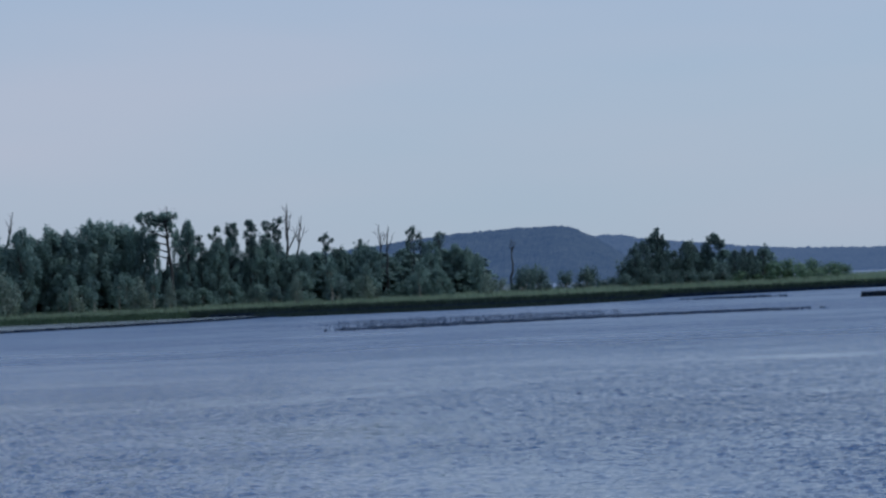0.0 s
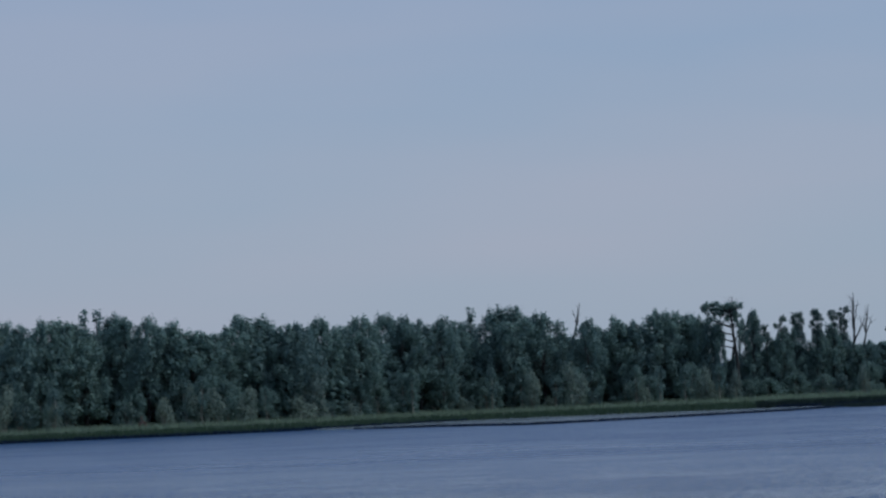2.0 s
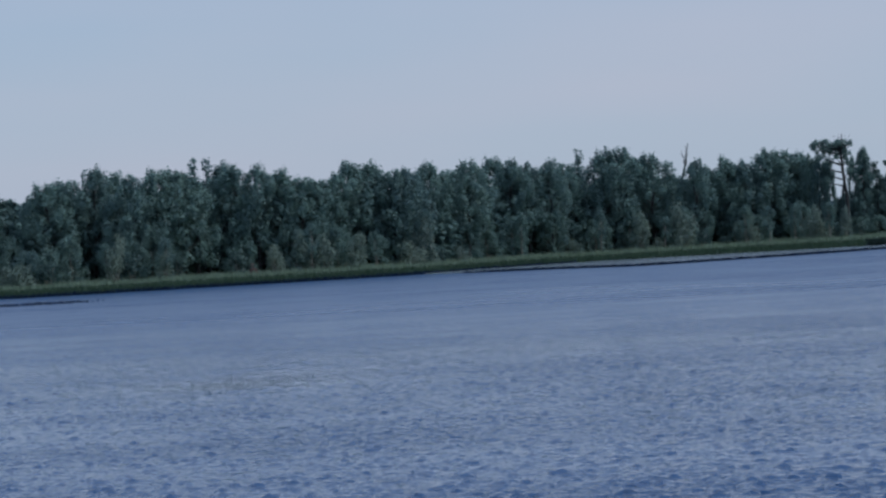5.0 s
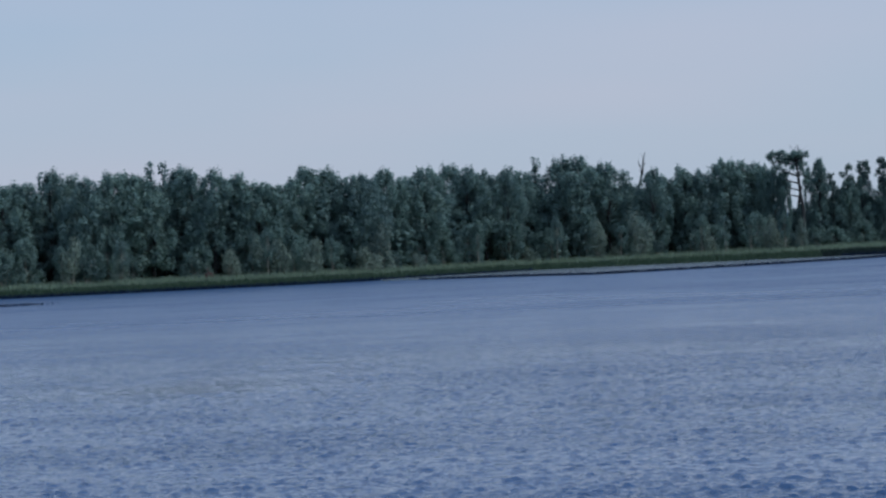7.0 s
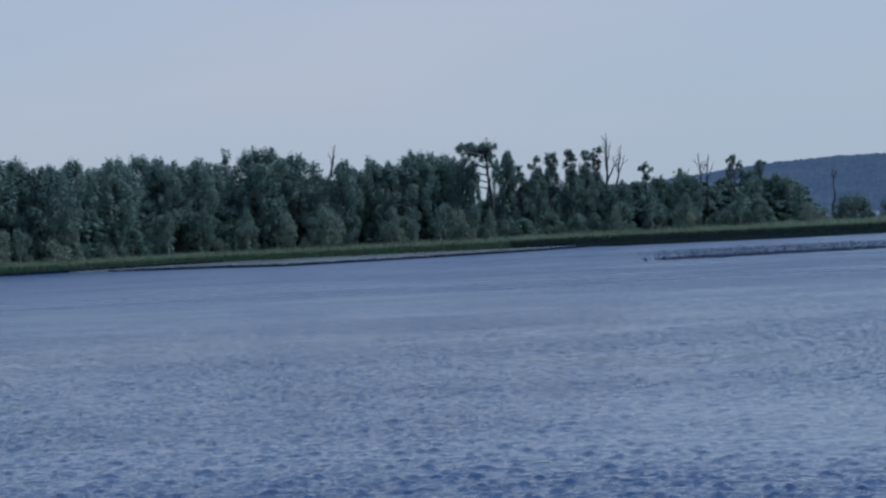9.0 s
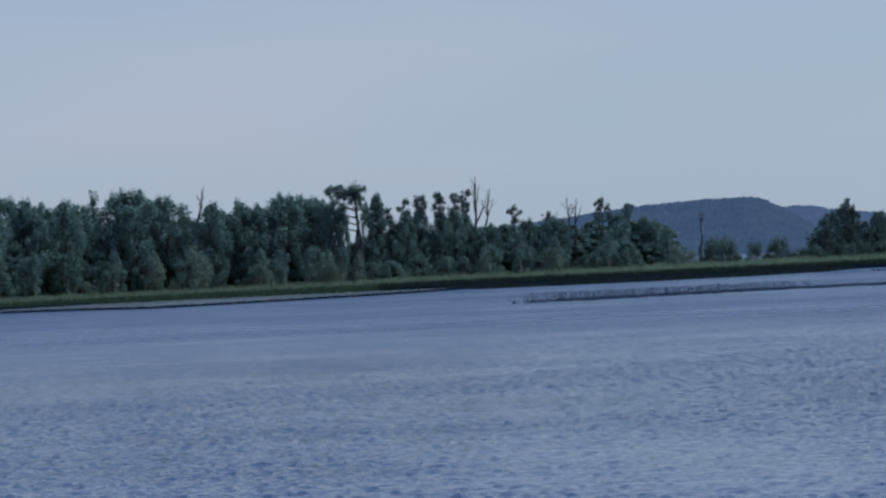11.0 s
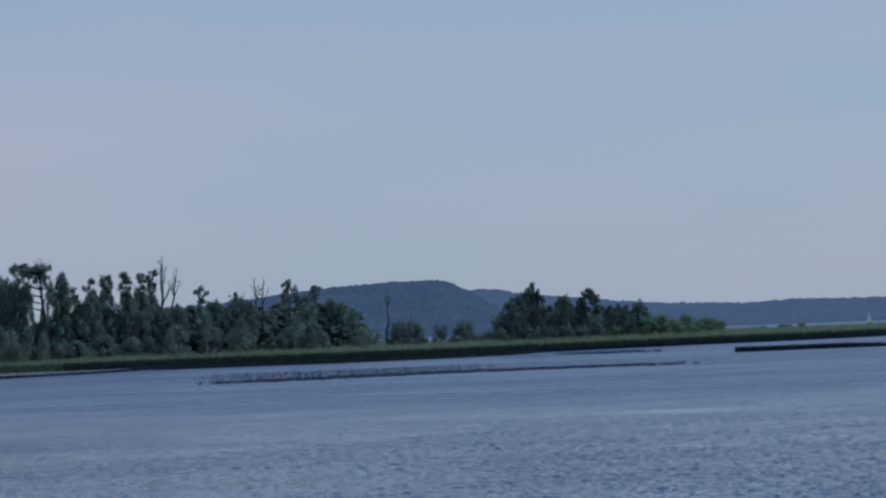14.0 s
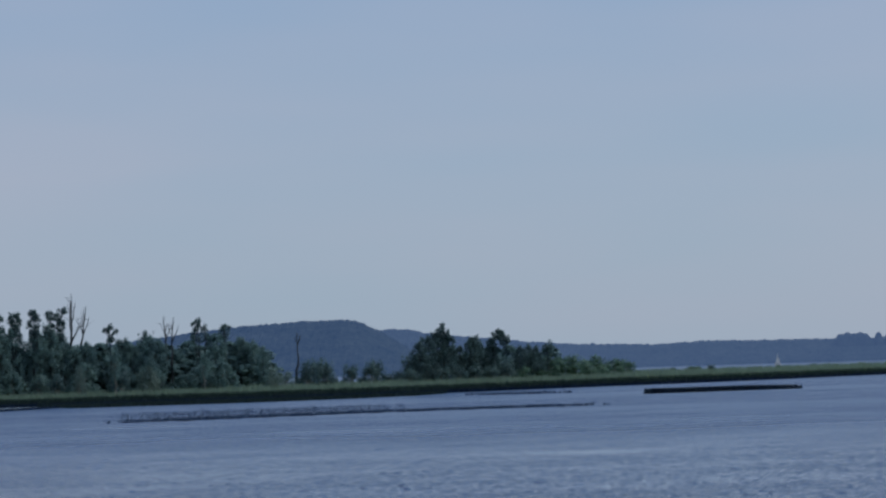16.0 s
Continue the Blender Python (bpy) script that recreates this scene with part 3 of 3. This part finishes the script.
WOOD_B = [
    (-9.17, 16.6), (-8.91, 16.6), (-8.41, 17.7), (-7.99, 16.3), (-7.68, 18.0), (-7.05, 18.8), (-6.78, 18.3), (-6.41, 17.4),
    (-5.97, 17.8), (-5.64, 17.5), (-5.33, 20.2), (-4.87, 18.9), (-4.55, 19.8), (-4.29, 17.9), (-3.88, 18.1), (-3.0, 16.4),
    (-2.77, 15.3), (-2.32, 16.6), (-2.0, 16.2), (-1.55, 17.9), (-1.19, 17.6), (-0.85, 17.1),
]
WOOD_C = [(3.61, 10.1), (3.96, 11.4), (4.12, 10.7), (5.34, 11.4), (5.86, 10.7), (6.1, 9.9), (6.31, 8.0)]
# bearing, height, width factor, kind
POINT = [
    (6.78, 3.4, 0.8, 3), (7.22, 4.9, 1.2, 1), (7.38, 5.6, 1.5, 1), (7.56, 4.8, 1.2, 1), (8.09, 4.2, 1.0, 1), (8.48, 4.6, 1.0, 1), (8.62, 5.0, 0.9, 1), (7.05, 2.2, 0.9, 1), (7.72, 2.0, 0.7, 1), (8.32, 2.0, 0.7, 1), (8.85, 2.1, 1.0, 1), (9.08, 2.6, 1.0, 1),
    (9.3, 5.6, 1.2, 1), (9.53, 8.9, 0.6, 3), (9.68, 9.6, 0.6, 0), (9.86, 10.4, 0.7, 2), (10.08, 10.6, 0.55, 3), (10.3, 7.6, 0.6, 4), (10.55, 8.8, 0.6, 2), (10.75, 8.4, 0.5, 3), (10.98, 8.0, 0.55, 0),
    (11.55, 7.4, 0.5, 2), (11.72, 7.6, 0.6, 4), (11.9, 7.35, 0.5, 3), (11.3, 4.6, 1.0, 1), (12.2, 4.4, 1.9, 2), (12.6, 5.0, 1.8, 2), (12.91, 3.9, 1.7, 2), (13.14, 4.7, 1.5, 2),
    (13.47, 3.7, 1.7, 2), (13.72, 3.1, 1.2, 2), (14.66, 1.3, 0.5, 2), (15.02, 1.5, 0.7, 2), (15.15, 1.3, 0.7, 2), (15.44, 1.8, 0.6, 1), (16.79, 1.2, 0.5, 2), (17.52, 1.2, 0.5, 2),
]
# tufted trees of the point: bearing, stem, tufts
POINT_TUFTS = [
    (9.98, [(0, -0.4), (0.2, 6), (0.1, 12)], [(0.1, 12.2, 0.5), (0.2, 11.3, 0.6), (-0.7, 10.6, 0.9), (0.9, 10.4, 0.7), (1.5, 9.4, 0.8), (-1.9, 10.2, 0.7), (-3.0, 9.6, 0.8), (-4.2, 9.1, 0.6), (-4.6, 7.7, 0.8), (2.4, 8.8, 0.5)]),
    (10.62, [(0, -0.4), (-0.2, 5), (0, 9)], [(-0.6, 9.1, 0.7), (0.5, 9.4, 0.6), (-1.2, 8.2, 0.8), (0.9, 8.4, 0.7)]),
    (11.04, [(0, -0.4), (-0.3, 5), (0, 9), (0.9, 10.7), (2.0, 9.8), (2.5, 8.4)], [(-0.9, 8.7, 0.8), (-0.5, 7.6, 1.0), (0, 9.7, 0.65), (0.7, 10.6, 0.6), (1.5, 10.5, 0.5), (2.1, 9.7, 0.45), (2.5, 8.4, 0.4), (0.4, 6.6, 0.9), (2.7, 7.2, 0.35)]),
    (12.1, [(0, -0.4), (0.2, 4), (0, 7.2)], [(0, 7.3, 0.45), (0.1, 6.4, 0.5), (0.8, 6.5, 0.4), (-0.6, 5.9, 0.6)]),
]
# pale willow shrubs at the foot of the wood: bearing, height, width factor
WILLOWS = [(-16.84, 4.0, 1.1), (-14.89, 8.2, 0.9), (-13.92, 4.4, 0.7), (-11.65, 5.2, 0.9), (-11.1, 6.6, 0.8), (-10.66, 6.6, 0.9), (-9.98, 6.0, 1.0), (-8.59, 8.6, 1.0), (-4.14, 7.4, 0.85), (-3.3, 9.0, 1.2), (-1.97, 5.8, 0.9), (-0.66, 7.0, 0.9), (-0.02, 6.0, 0.7), (2.58, 6.0, 0.6), (4.02, 5.6, 0.7), (6.5, 5.0, 0.8)]
# bearing, height, seed, limbs, spread, first limb, lean
DEAD = [
    (2.42, 19.9, 101, 5, 0.28, 0.5, 0.01), (2.5, 17.5, 102, 4, 0.25, 0.6, 0.13), (-3.58, 20.1, 103, 3, 0.25, 0.75, 0.22), (-0.04, 20.0, 112, 5, 0.4, 0.7, 0.02), (4.0, 12.5, 105, 4, 0.4, 0.7, -0.03), (4.37, 15.3, 106, 4, 0.3, 0.65, -0.04), (4.42, 15.1, 107, 4, 0.35, 0.65, 0.05),
    (6.98, 11.3, 108, 4, 0.22, 0.7, 0.02), (4.98, 14.8, 109, 4, 0.3, 0.7, 0.02), (5.5, 13.0, 110, 4, 0.4, 0.75, 0.02), (2.18, 16.9, 111, 4, 0.4, 0.6, -0.02),
]
# bearings of slender pale-stemmed trees
SLENDER = [-4.97, -1.54, -15.07, -13.86, -10.9, -9.59, -6.6, -3.67, -2.03, -1.03, -0.33, 3.3, 4.0, 5.1]

rt = random.Random(5)
stand(tufted_tree(301, [(0.5, -0.4), (0.5, 7.5), (0.1, 11.0), (-0.2, 15.0), (-0.5, 17.6)],
                  [(-5.6, 17.7, 0.7), (-4.8, 18.2, 0.8), (-3.8, 17.8, 1.0), (-4.6, 16.8, 0.9), (-2.8, 18.0, 1.0), (-1.9, 17.3, 1.0), (-0.8, 17.9, 0.9), (0.4, 17.6, 0.9), (1.4, 17.6, 0.8), (-3.4, 16.7, 0.9), (-2.3, 16.2, 0.7), (-2.3, 14.8, 0.8), (-3.0, 13.4, 1.0), (-2.5, 12.0, 0.9), (-1.3, 15.4, 0.6), (-2.9, 10.6, 0.9), (0.9, 14.4, 0.8), (1.0, 12.6, 0.8), (0.7, 16.2, 0.8), (-4.2, 15.4, 0.9)],
                  "old leaning tree with a dark stem and spreading umbrella crown", 0.42, twigs=14, leafy_from=15.5), 0.0, 27, 1.0, 0.0)
stand(broad_tree(302, 17.2, 4.2, 0.1, 0.0, label="tall narrow tree clothed in leaves to the ground"), 0.36, 29, 1.0, 0.5)
# narrow trees with sky between them
for i, (az, h, w) in enumerate([(-0.52, 15.6, 0.55), (-0.68, 16.4, 0.6), (-0.39, 15.0, 0.4), (-0.29, 15.4, 0.36), (-0.14, 8.0, 0.5), (0.18, 15.6, 0.36), (0.02, 8.8, 0.4), (0.42, 15.0, 0.45), (0.80, 11.6, 0.7), (1.0, 13.2, 0.7), (1.24, 13.6, 0.75), (1.43, 9.6, 0.6), (1.72, 13.2, 0.62), (2.0, 13.6, 0.7), (2.2, 12.8, 0.7), (2.47, 9.8, 0.7), (2.7, 10.4, 0.8)]):
    stand(FULL[(i * 3 + 1) % 5], az, 30 + i % 3, h / HT, i * 1.3, w)
# slender trees with a few dense tufts at their tops: bearing, stem, tufts
for i, (az, stem, tufts) in enumerate([
        (0.64, [(0, -0.4), (0.2, 8), (0, 13.6)], [(0, 13.8, 0.55), (0.3, 12.6, 0.6), (-0.3, 11.4, 0.6)]),
        (0.98, [(0, -0.4), (-0.2, 8), (0, 15)], [(0, 15.1, 0.8), (-0.7, 13.8, 0.75), (0.6, 13.1, 0.8), (-0.2, 12.2, 0.9)]),
        (1.28, [(0, -0.4), (0.3, 8), (0, 15.6)], [(0, 15.8, 0.85), (0.9, 14.9, 0.75), (-0.8, 14.7, 0.8), (0.1, 13.5, 1.0), (0.7, 12.4, 0.8)]),
        (1.66, [(0, -0.4), (0, 7), (0.4, 12), (0, 16.2)], [(-0.2, 16.5, 0.75), (0.6, 15.3, 0.9), (-0.5, 14.2, 0.8), (0.4, 12.9, 0.9)]),
        (2.04, [(0, -0.4), (0.4, 8), (-0.2, 15.8)], [(-0.4, 16.0, 0.7), (0.5, 15.2, 0.8), (-0.1, 13.9, 0.9), (-0.7, 12.9, 0.75)]),
        (2.24, [(0, -0.4), (-0.2, 9), (0.1, 16.3)], [(0.2, 16.6, 0.75), (-0.5, 15.9, 0.6), (0.3, 14.4, 0.7), (-0.2, 13.0, 0.8)]),
        (3.2, [(0, -0.4), (0.2, 6), (-0.1, 13)], [(0.1, 13.2, 0.5), (-0.9, 12.5, 0.5), (1.0, 12.2, 0.6), (0, 11.5, 0.6), (-0.1, 10.5, 0.7)]),
        (3.42, [(0, -0.4), (-0.3, 6), (0.3, 10.6)], [(0.4, 10.4, 0.5), (1.2, 10.0, 0.35)]),
        (4.02, [(0, -0.4), (-0.6, 7), (-1.4, 11.2)], [(-1.3, 11.0, 0.35), (-0.6, 9.6, 0.6)]),
        (4.94, [(0, -0.4), (0.2, 6), (0, 13.6)], [(0.5, 13.9, 0.55), (-0.6, 13.3, 0.5), (0.9, 13.1, 0.4), (0, 12.2, 0.65), (-0.5, 11.2, 0.6)]),
        (5.14, [(0, -0.4), (-0.2, 6), (0.1, 12.4)], [(0.1, 12.2, 0.4), (0.4, 10.9, 0.5)]),
        (5.53, [(0, -0.4), (0.2, 6), (0, 12.2)], [(-0.3, 12.6, 0.4), (0.4, 12.7, 0.4), (1.0, 12.4, 0.3)])]):
    stand(tufted_tree(310 + i, stem, tufts, "slender tree with dark tufts of leaves at its top", 0.17, LEAF_SHADED, leafy_from=6.5 if az < 3 else 8.5), az, 30 + i % 3, 1.0, 0.0)


def top_at(az):
    """Height of the wood's canopy behind and between the tall trees."""
    return along(CANOPY, az)


for table, kinds, slim in ((WOOD_A, PALE, 1.0), (WOOD_B, FULL, 1.0), (WOOD_C, FULL, 0.85)):
    for i, (az, h) in enumerate(table):
        p = kinds[rt.randrange(len(kinds))]
        if h > 19.9:
            p = SPIRE[i % 2]
        stand(p, az, 30 + rt.uniform(-5, 8), h / HT, rt.uniform(0, 6.28), h / HT * rt.uniform(0.92, 1.22) * slim)
CANOPY = [(-48, 15), (-17, 15.5), (-13, 16.5), (-10.5, 14.2), (-8, 15), (-5, 16.2), (-2.8, 14.2), (-1.05, 15.5), (-0.85, 13), (-0.75, 7.4), (0.2, 7.4), (0.6, 9.6), (0.9, 12.2), (1.3, 12.0), (1.5, 9.0), (1.75, 12.0), (2.3, 11.0), (2.7, 10.6), (3.2, 10.4), (5.5, 9.8), (6.2, 9.4), (6.45, 7.5)]
REAR = []
for az in np.arange(-46, 6.4, 0.42):
    if az < -17 and rt.random() < 0.5:
        stand(FULL[rt.randrange(5)], az + rt.uniform(-0.2, 0.2), 28 + rt.uniform(-4, 6), rt.uniform(14, 17.5) / HT, rt.uniform(0, 6.28))
    for inland, part_h in ((36, 0.62), (41, 0.95), (49, 0.92), (58, 0.9)) if az > -19 else ((45, 0.95),):
        REAR.append((az + rt.uniform(-0.2, 0.2), inland + rt.uniform(-4, 4), top_at(az) * part_h * rt.uniform(0.92, 1.07) / HT, rt.uniform(0, 6.28), rt.uniform(0.95, 1.2)))
    if az > -20 and rt.random() < 0.6:
        stand(UNDER[rt.randrange(3)], az + rt.uniform(-0.2, 0.2), 24 + rt.uniform(-3, 4), top_at(az) * rt.uniform(0.35, 0.62) / 9, rt.uniform(0, 6.28), 0.9)
    if az > -20 and rt.random() < 0.45:
        stand(BUSH[rt.choice((1, 1, 1, 3))], az + rt.uniform(-0.2, 0.2), 19 + rt.uniform(-2, 3), rt.uniform(0.6, 1.25), rt.uniform(0, 6.28))


for az in np.arange(9.5, 12.3, 0.3):
    REAR.append((az, 36 + rt.uniform(-3, 3), rt.uniform(6.0, 8.0) / HT, rt.uniform(0, 6.28), 0.8))


def joined_wood():
    """The depth of the wood behind its edge, which nobody could count."""
    crowns = [broad_tree(200 + i, HT, 7.5, 0.03, 0.0, crown_only=True) for i in range(4)]
    vs = []
    for i, (az, inland, sc, turn, wide) in enumerate(REAR):
        m = np.array(Matrix.Translation(spot(az, shore(az) + inland, land_z(inland, az))) @ Matrix.Rotation(turn, 4, "Z") @ Matrix.Diagonal((wide, wide, sc, 1)))
        vs.append(crowns[i % 4] @ m[:3, :3].T + m[:3, 3])
    v = np.concatenate(vs)
    ob = mesh_object("wood_foliage", v, np.arange(len(v)).reshape(-1, 4), LEAF)
    tagged(ob, "dense green wood behind the riverside trees", "wood", kind="stuff")


joined_wood()

for az in SLENDER:
    stand(THIN, az, 16 + rt.uniform(-1, 2), rt.uniform(0.42, 0.6), rt.uniform(0, 6.28), 0.45)

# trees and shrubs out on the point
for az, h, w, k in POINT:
    stand(BUSH[k] if h < 7.3 else POINT_BROAD[k % 3], az, 26 + rt.uniform(-4, 6), h / (4.0 if h < 7.3 else HT), rt.uniform(0, 6.28), w)

for i, (az, stem, tufts) in enumerate(POINT_TUFTS):
    stand(tufted_tree(340 + i, stem, tufts, "dark tree with dense tufts of leaves out on the point", 0.17, LEAF_SHADED, leafy_from=3.0), az, 25, 1.0, 0.0)

for az in np.arange(9.3, 13.9, 0.33):
    stand(BUSH[2 if az > 11.4 else 1], az, 21 + rt.uniform(-3, 3), rt.uniform(0.5, 0.95) * (1 if az < 13 else 0.6), rt.uniform(0, 6.28), rt.uniform(0.8, 1.2))

for i, (az, h, w) in enumerate(WILLOWS):
    stand(BUSH[(0, 3)[i % 2]], az, 17.5, h / 4.3, i * 1.9, w)
russet = shrub(97, 2.4, 1.6, RUSSET, "small russet shrub at the foot of the wood")
stand(russet, -12.12, 16, 1.0, 0.0)

for p in FULL + PALE + POINT_BROAD + SPIRE + UNDER + BUSH:
    if p.name not in USED:
        for o in (*p.children, p):
            bpy.data.objects.remove(o)

# dead trees
for az, h, seed, limbs, spread, first, lean in DEAD:
    stand(bare_tree(seed, h, limbs, spread, "bare dead tree with broken grey branches", first, lean, thick=0.03 if h < 12 else 0.022), az, 36 + rt.uniform(-2, 3), 1.0, 0.0)


# ---- reeds and grass ----
def blades(name, n, place, height, width, material, seed, label, category):
    """Upright blades, one triangle or two each, in one mesh."""
    rng = np.random.default_rng(seed)
    p = place(rng, n)
    n = len(p)
    h = height * rng.uniform(0.55, 1.2, n)
    w = width * rng.uniform(0.6, 1.4, n)
    t = rng.uniform(0, 2 * np.pi, n)
    u = np.stack([np.cos(t), np.sin(t), np.zeros(n)], 1) * w[:, None] / 2
    lean = rng.normal(0, 0.16, (n, 2)) * h[:, None]
    tip = p + np.concatenate([lean, h[:, None]], 1)
    midp = p + np.concatenate([lean * 0.35, h[:, None] * 0.6], 1)
    v = np.stack([p - u, p + u, midp + u * 0.8, tip, midp - u * 0.8], 1).reshape(-1, 3)
    ob = mesh_object(name, v, np.arange(5 * n).reshape(-1, 5), material)
    return tagged(ob, label, category, kind="stuff")


def bank_place(lo, hi, near, far, sink=0.05):
    def place(rng, n):
        az = rng.uniform(lo, hi, n)
        d = near + (far - near) * rng.random(n)
        return np.array([spot(a, shore(a) + k, land_z(k, a) - sink if k > 0 else -0.1) for a, k in zip(az, d)])
    return place


blades("reeds", 52000, bank_place(-22, 26, -1.0, 6.0), 1.0, 0.11, REED, 1, "dense green reeds along the water's edge", "reeds")
blades("sedge", 9000, bank_place(-22, -5.5, -2.0, 0.5), 0.65, 0.14, REED_DARK, 2, "dark blades at the reeds' foot, coloured for shade and reflection", "sedge")
blades("sedge", 30000, bank_place(0.4, 26, -2.0, 3.0), 1.35, 0.13, SEDGE, 12, "tall sedge at the bank's front, coloured dark for its shade", "sedge")
blades("sedge", 21000, bank_place(0.8, 26, -3.4, -1.4), 0.8, 0.13, REED_DARK, 13, "low near-black blades for shade and reflection at the waterline", "sedge")
blades("meadow_grass", 64000, bank_place(-22, 26, 4.0, 34), 1.15, 0.15, GRASS, 3, "tall light green meadow grass", "grass")


def patch(table, depth, clump):
    """Places in shallow water along a line of bearings and distances."""
    def place(rng, n):
        out = []
        while len(out) < n:
            a = rng.uniform(table[0][0], table[-1][0])
            k = noise.noise((a * 5, 4, clump)) * 0.6 + noise.noise((a * 19, 7, clump)) * 0.6
            ends = min(1, (a - table[0][0]) / 1.8, (table[-1][0] - a) / 1.5)
            k -= 1.3 * (1 - ends)
            if k < rng.uniform(-0.8, 0.35):
                continue
            d = along(table, a) + depth * rng.random() ** 1.25 + 0.22 * depth * (noise.noise((a * 3.1, 8, clump)) + 0.6 * noise.noise((a * 11, 2, clump)))
            out.append(spot(a, d, -0.15))
        return np.array([tuple(p) for p in out])
    return place


# outer edge of the point's sedge belt, fitted to the waterline in the camera's view
SEDGE_EDGE = [(1.7, 505), (2.4, 472), (6, 477), (8, 493), (9.5, 518), (9.95, 545), (10.05, 561)]


def belt_place(rng, n):
    az = rng.uniform(1.7, 10.05, n)
    out = []
    for a, k in zip(az, rng.random(n) ** 1.7):
        lo = along(SEDGE_EDGE, a) + 2 * noise.noise((a * 5, 2, 0))
        out.append(tuple(spot(a, lo + (shore(a) + 2 - lo) * k, -0.1)))
    return np.array(out)


blades("sedge", 30000, belt_place, 0.62, 0.15, SEDGE, 21, "sedge belt in front of the bank, in the shaded sedge colour", "sedge")

WEED_LINE = [(2.4, 290), (5, 296), (8.6, 312), (11, 318), (13.8, 320)]
blades("water_weeds", 18000, patch(WEED_LINE, 18, 1.0), 0.31, 0.07, WEED, 4, "low dark line of water plants", "water weeds")
blades("water_weeds", 9500, patch([(2.3, 302), (5, 307), (8.6, 320), (9.8, 322)], 72, 6.0), 0.30, 0.065, WEED, 14, "sparse dark stems of water plants", "water weeds")
blades("water_weeds", 2600, patch([(9.6, 490), (11.5, 486), (13.3, 482)], 34, 2.0), 0.42, 0.06, WEED, 5, "sparse dark stems of water plants", "water weeds")
blades("water_weeds", 1600, patch([(-21, 330), (-17, 335), (-14.6, 337)], 14, 3.0), 0.45, 0.14, WEED, 6, "sparse dark stems of water plants", "water weeds")
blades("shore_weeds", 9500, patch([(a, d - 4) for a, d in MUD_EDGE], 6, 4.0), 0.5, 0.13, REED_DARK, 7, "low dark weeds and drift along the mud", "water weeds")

# the dark islet off the point
ISLET = [(14.05, 433), (15, 437), (16, 443), (17.2, 449)]
isl_rows = []
for a in np.linspace(14.05, 17.2, 60):
    k = (a - 14.05) / 3.15
    wd = 5.5 * math.sin(math.pi * min(1, 0.04 + 0.96 * k)) ** 0.5 * (1.15 - 0.5 * k) + 0.4
    isl_rows.append([spot(a, along(ISLET, a) + wd * (j - 0.2), z + 0.06 * noise.noise((a * 9, j * 5, 0))) for j, z in ((0, -0.3), (0.05, 0.10), (0.3, 0.30), (0.6, 0.32), (0.9, 0.12), (1, -0.3))])
islet = sheet("islet", isl_rows, earth("dark_peat", (0.010, 0.013, 0.018), (0.020, 0.025, 0.028), (0.032, 0.038, 0.036)))
tagged(islet, "flat dark islet of peat and weeds", "islet", kind="structure")


def islet_place(rng, n):
    out = []
    for k in rng.beta(1.05, 1.35, n):
        a = 14.08 + 3.2 * k
        out.append(spot(a, along(ISLET, a) + rng.uniform(-1.2, 3.8) * (1.1 - 0.6 * k), 0.15 - 0.5 * max(0, k - 0.7) / 0.3 * rng.random()))
    return np.array([tuple(p) for p in out])


blades("islet_weeds", 7000, islet_place, 0.62, 0.11, PEAT_WEED, 8, "dense dark weeds covering the islet", "weeds")


# ---- sailing boats far off ----
def sailboat(az, dist, mast, turn):
    boat = new("sailboat")
    tagged(boat, "distant sailing boat with a white sail", "boat", "sailing boats")
    sec = []
    for k in np.linspace(-1, 1, 11):
        b = 1.1 * (1 - abs(k) ** 2.4) + 0.05
        sec.append([(k * 3.4, -b, 0.75), (k * 3.4, -b * 0.75, 0.1), (k * 3.4, 0, -0.35), (k * 3.4, b * 0.75, 0.1), (k * 3.4, b, 0.75), (k * 3.4, 0, 0.85)])
    fs = [(i * 6 + j, i * 6 + (j + 1) % 6, (i + 1) * 6 + (j + 1) % 6, (i + 1) * 6 + j) for i in range(10) for j in range(6)] + [tuple(range(6)), tuple(60 + j for j in range(6))]
    mesh_object("hull", [v for s in sec for v in s], fs, HULL, boat, smooth=True)
    vs, fc = [], []
    tube(vs, fc, [Vector((0.4, 0, 0.6)), Vector((0.4, 0, mast))], [0.07, 0.04], 8)
    mesh_object("mast", vs, fc, HULL, boat)
    vs, fc = [], []
    tube(vs, fc, [Vector((0.4, 0, 1.5)), Vector((-2.7, 0.3, 1.45))], [0.06, 0.05], 8)
    mesh_object("boom", vs, fc, HULL, boat)
    for nm, foot, tack, head in (("mainsail", -2.7, 0.3, mast - 0.2), ("jib", 3.1, 0.55, mast * 0.82)):
        rows = []
        for i in range(9):
            k = i / 8
            z = 1.6 + (head - 1.6) * k
            rows.append([(tack + (foot - tack) * (1 - k) * j / 4, 0.35 * math.sin(j / 4 * math.pi) * (1 - k) + s, z) for s in (0.0, 0.02) for j in (range(5) if s == 0 else range(4, -1, -1))])
        s = sheet(nm, rows, SAIL)
        s.parent = boat
    boat.matrix_basis = Matrix.Translation(spot(az, dist, 0)) @ Matrix.Rotation(turn, 4, "Z")
    return boat


sailboat(16.79, 1700, 9.0, 0.5)
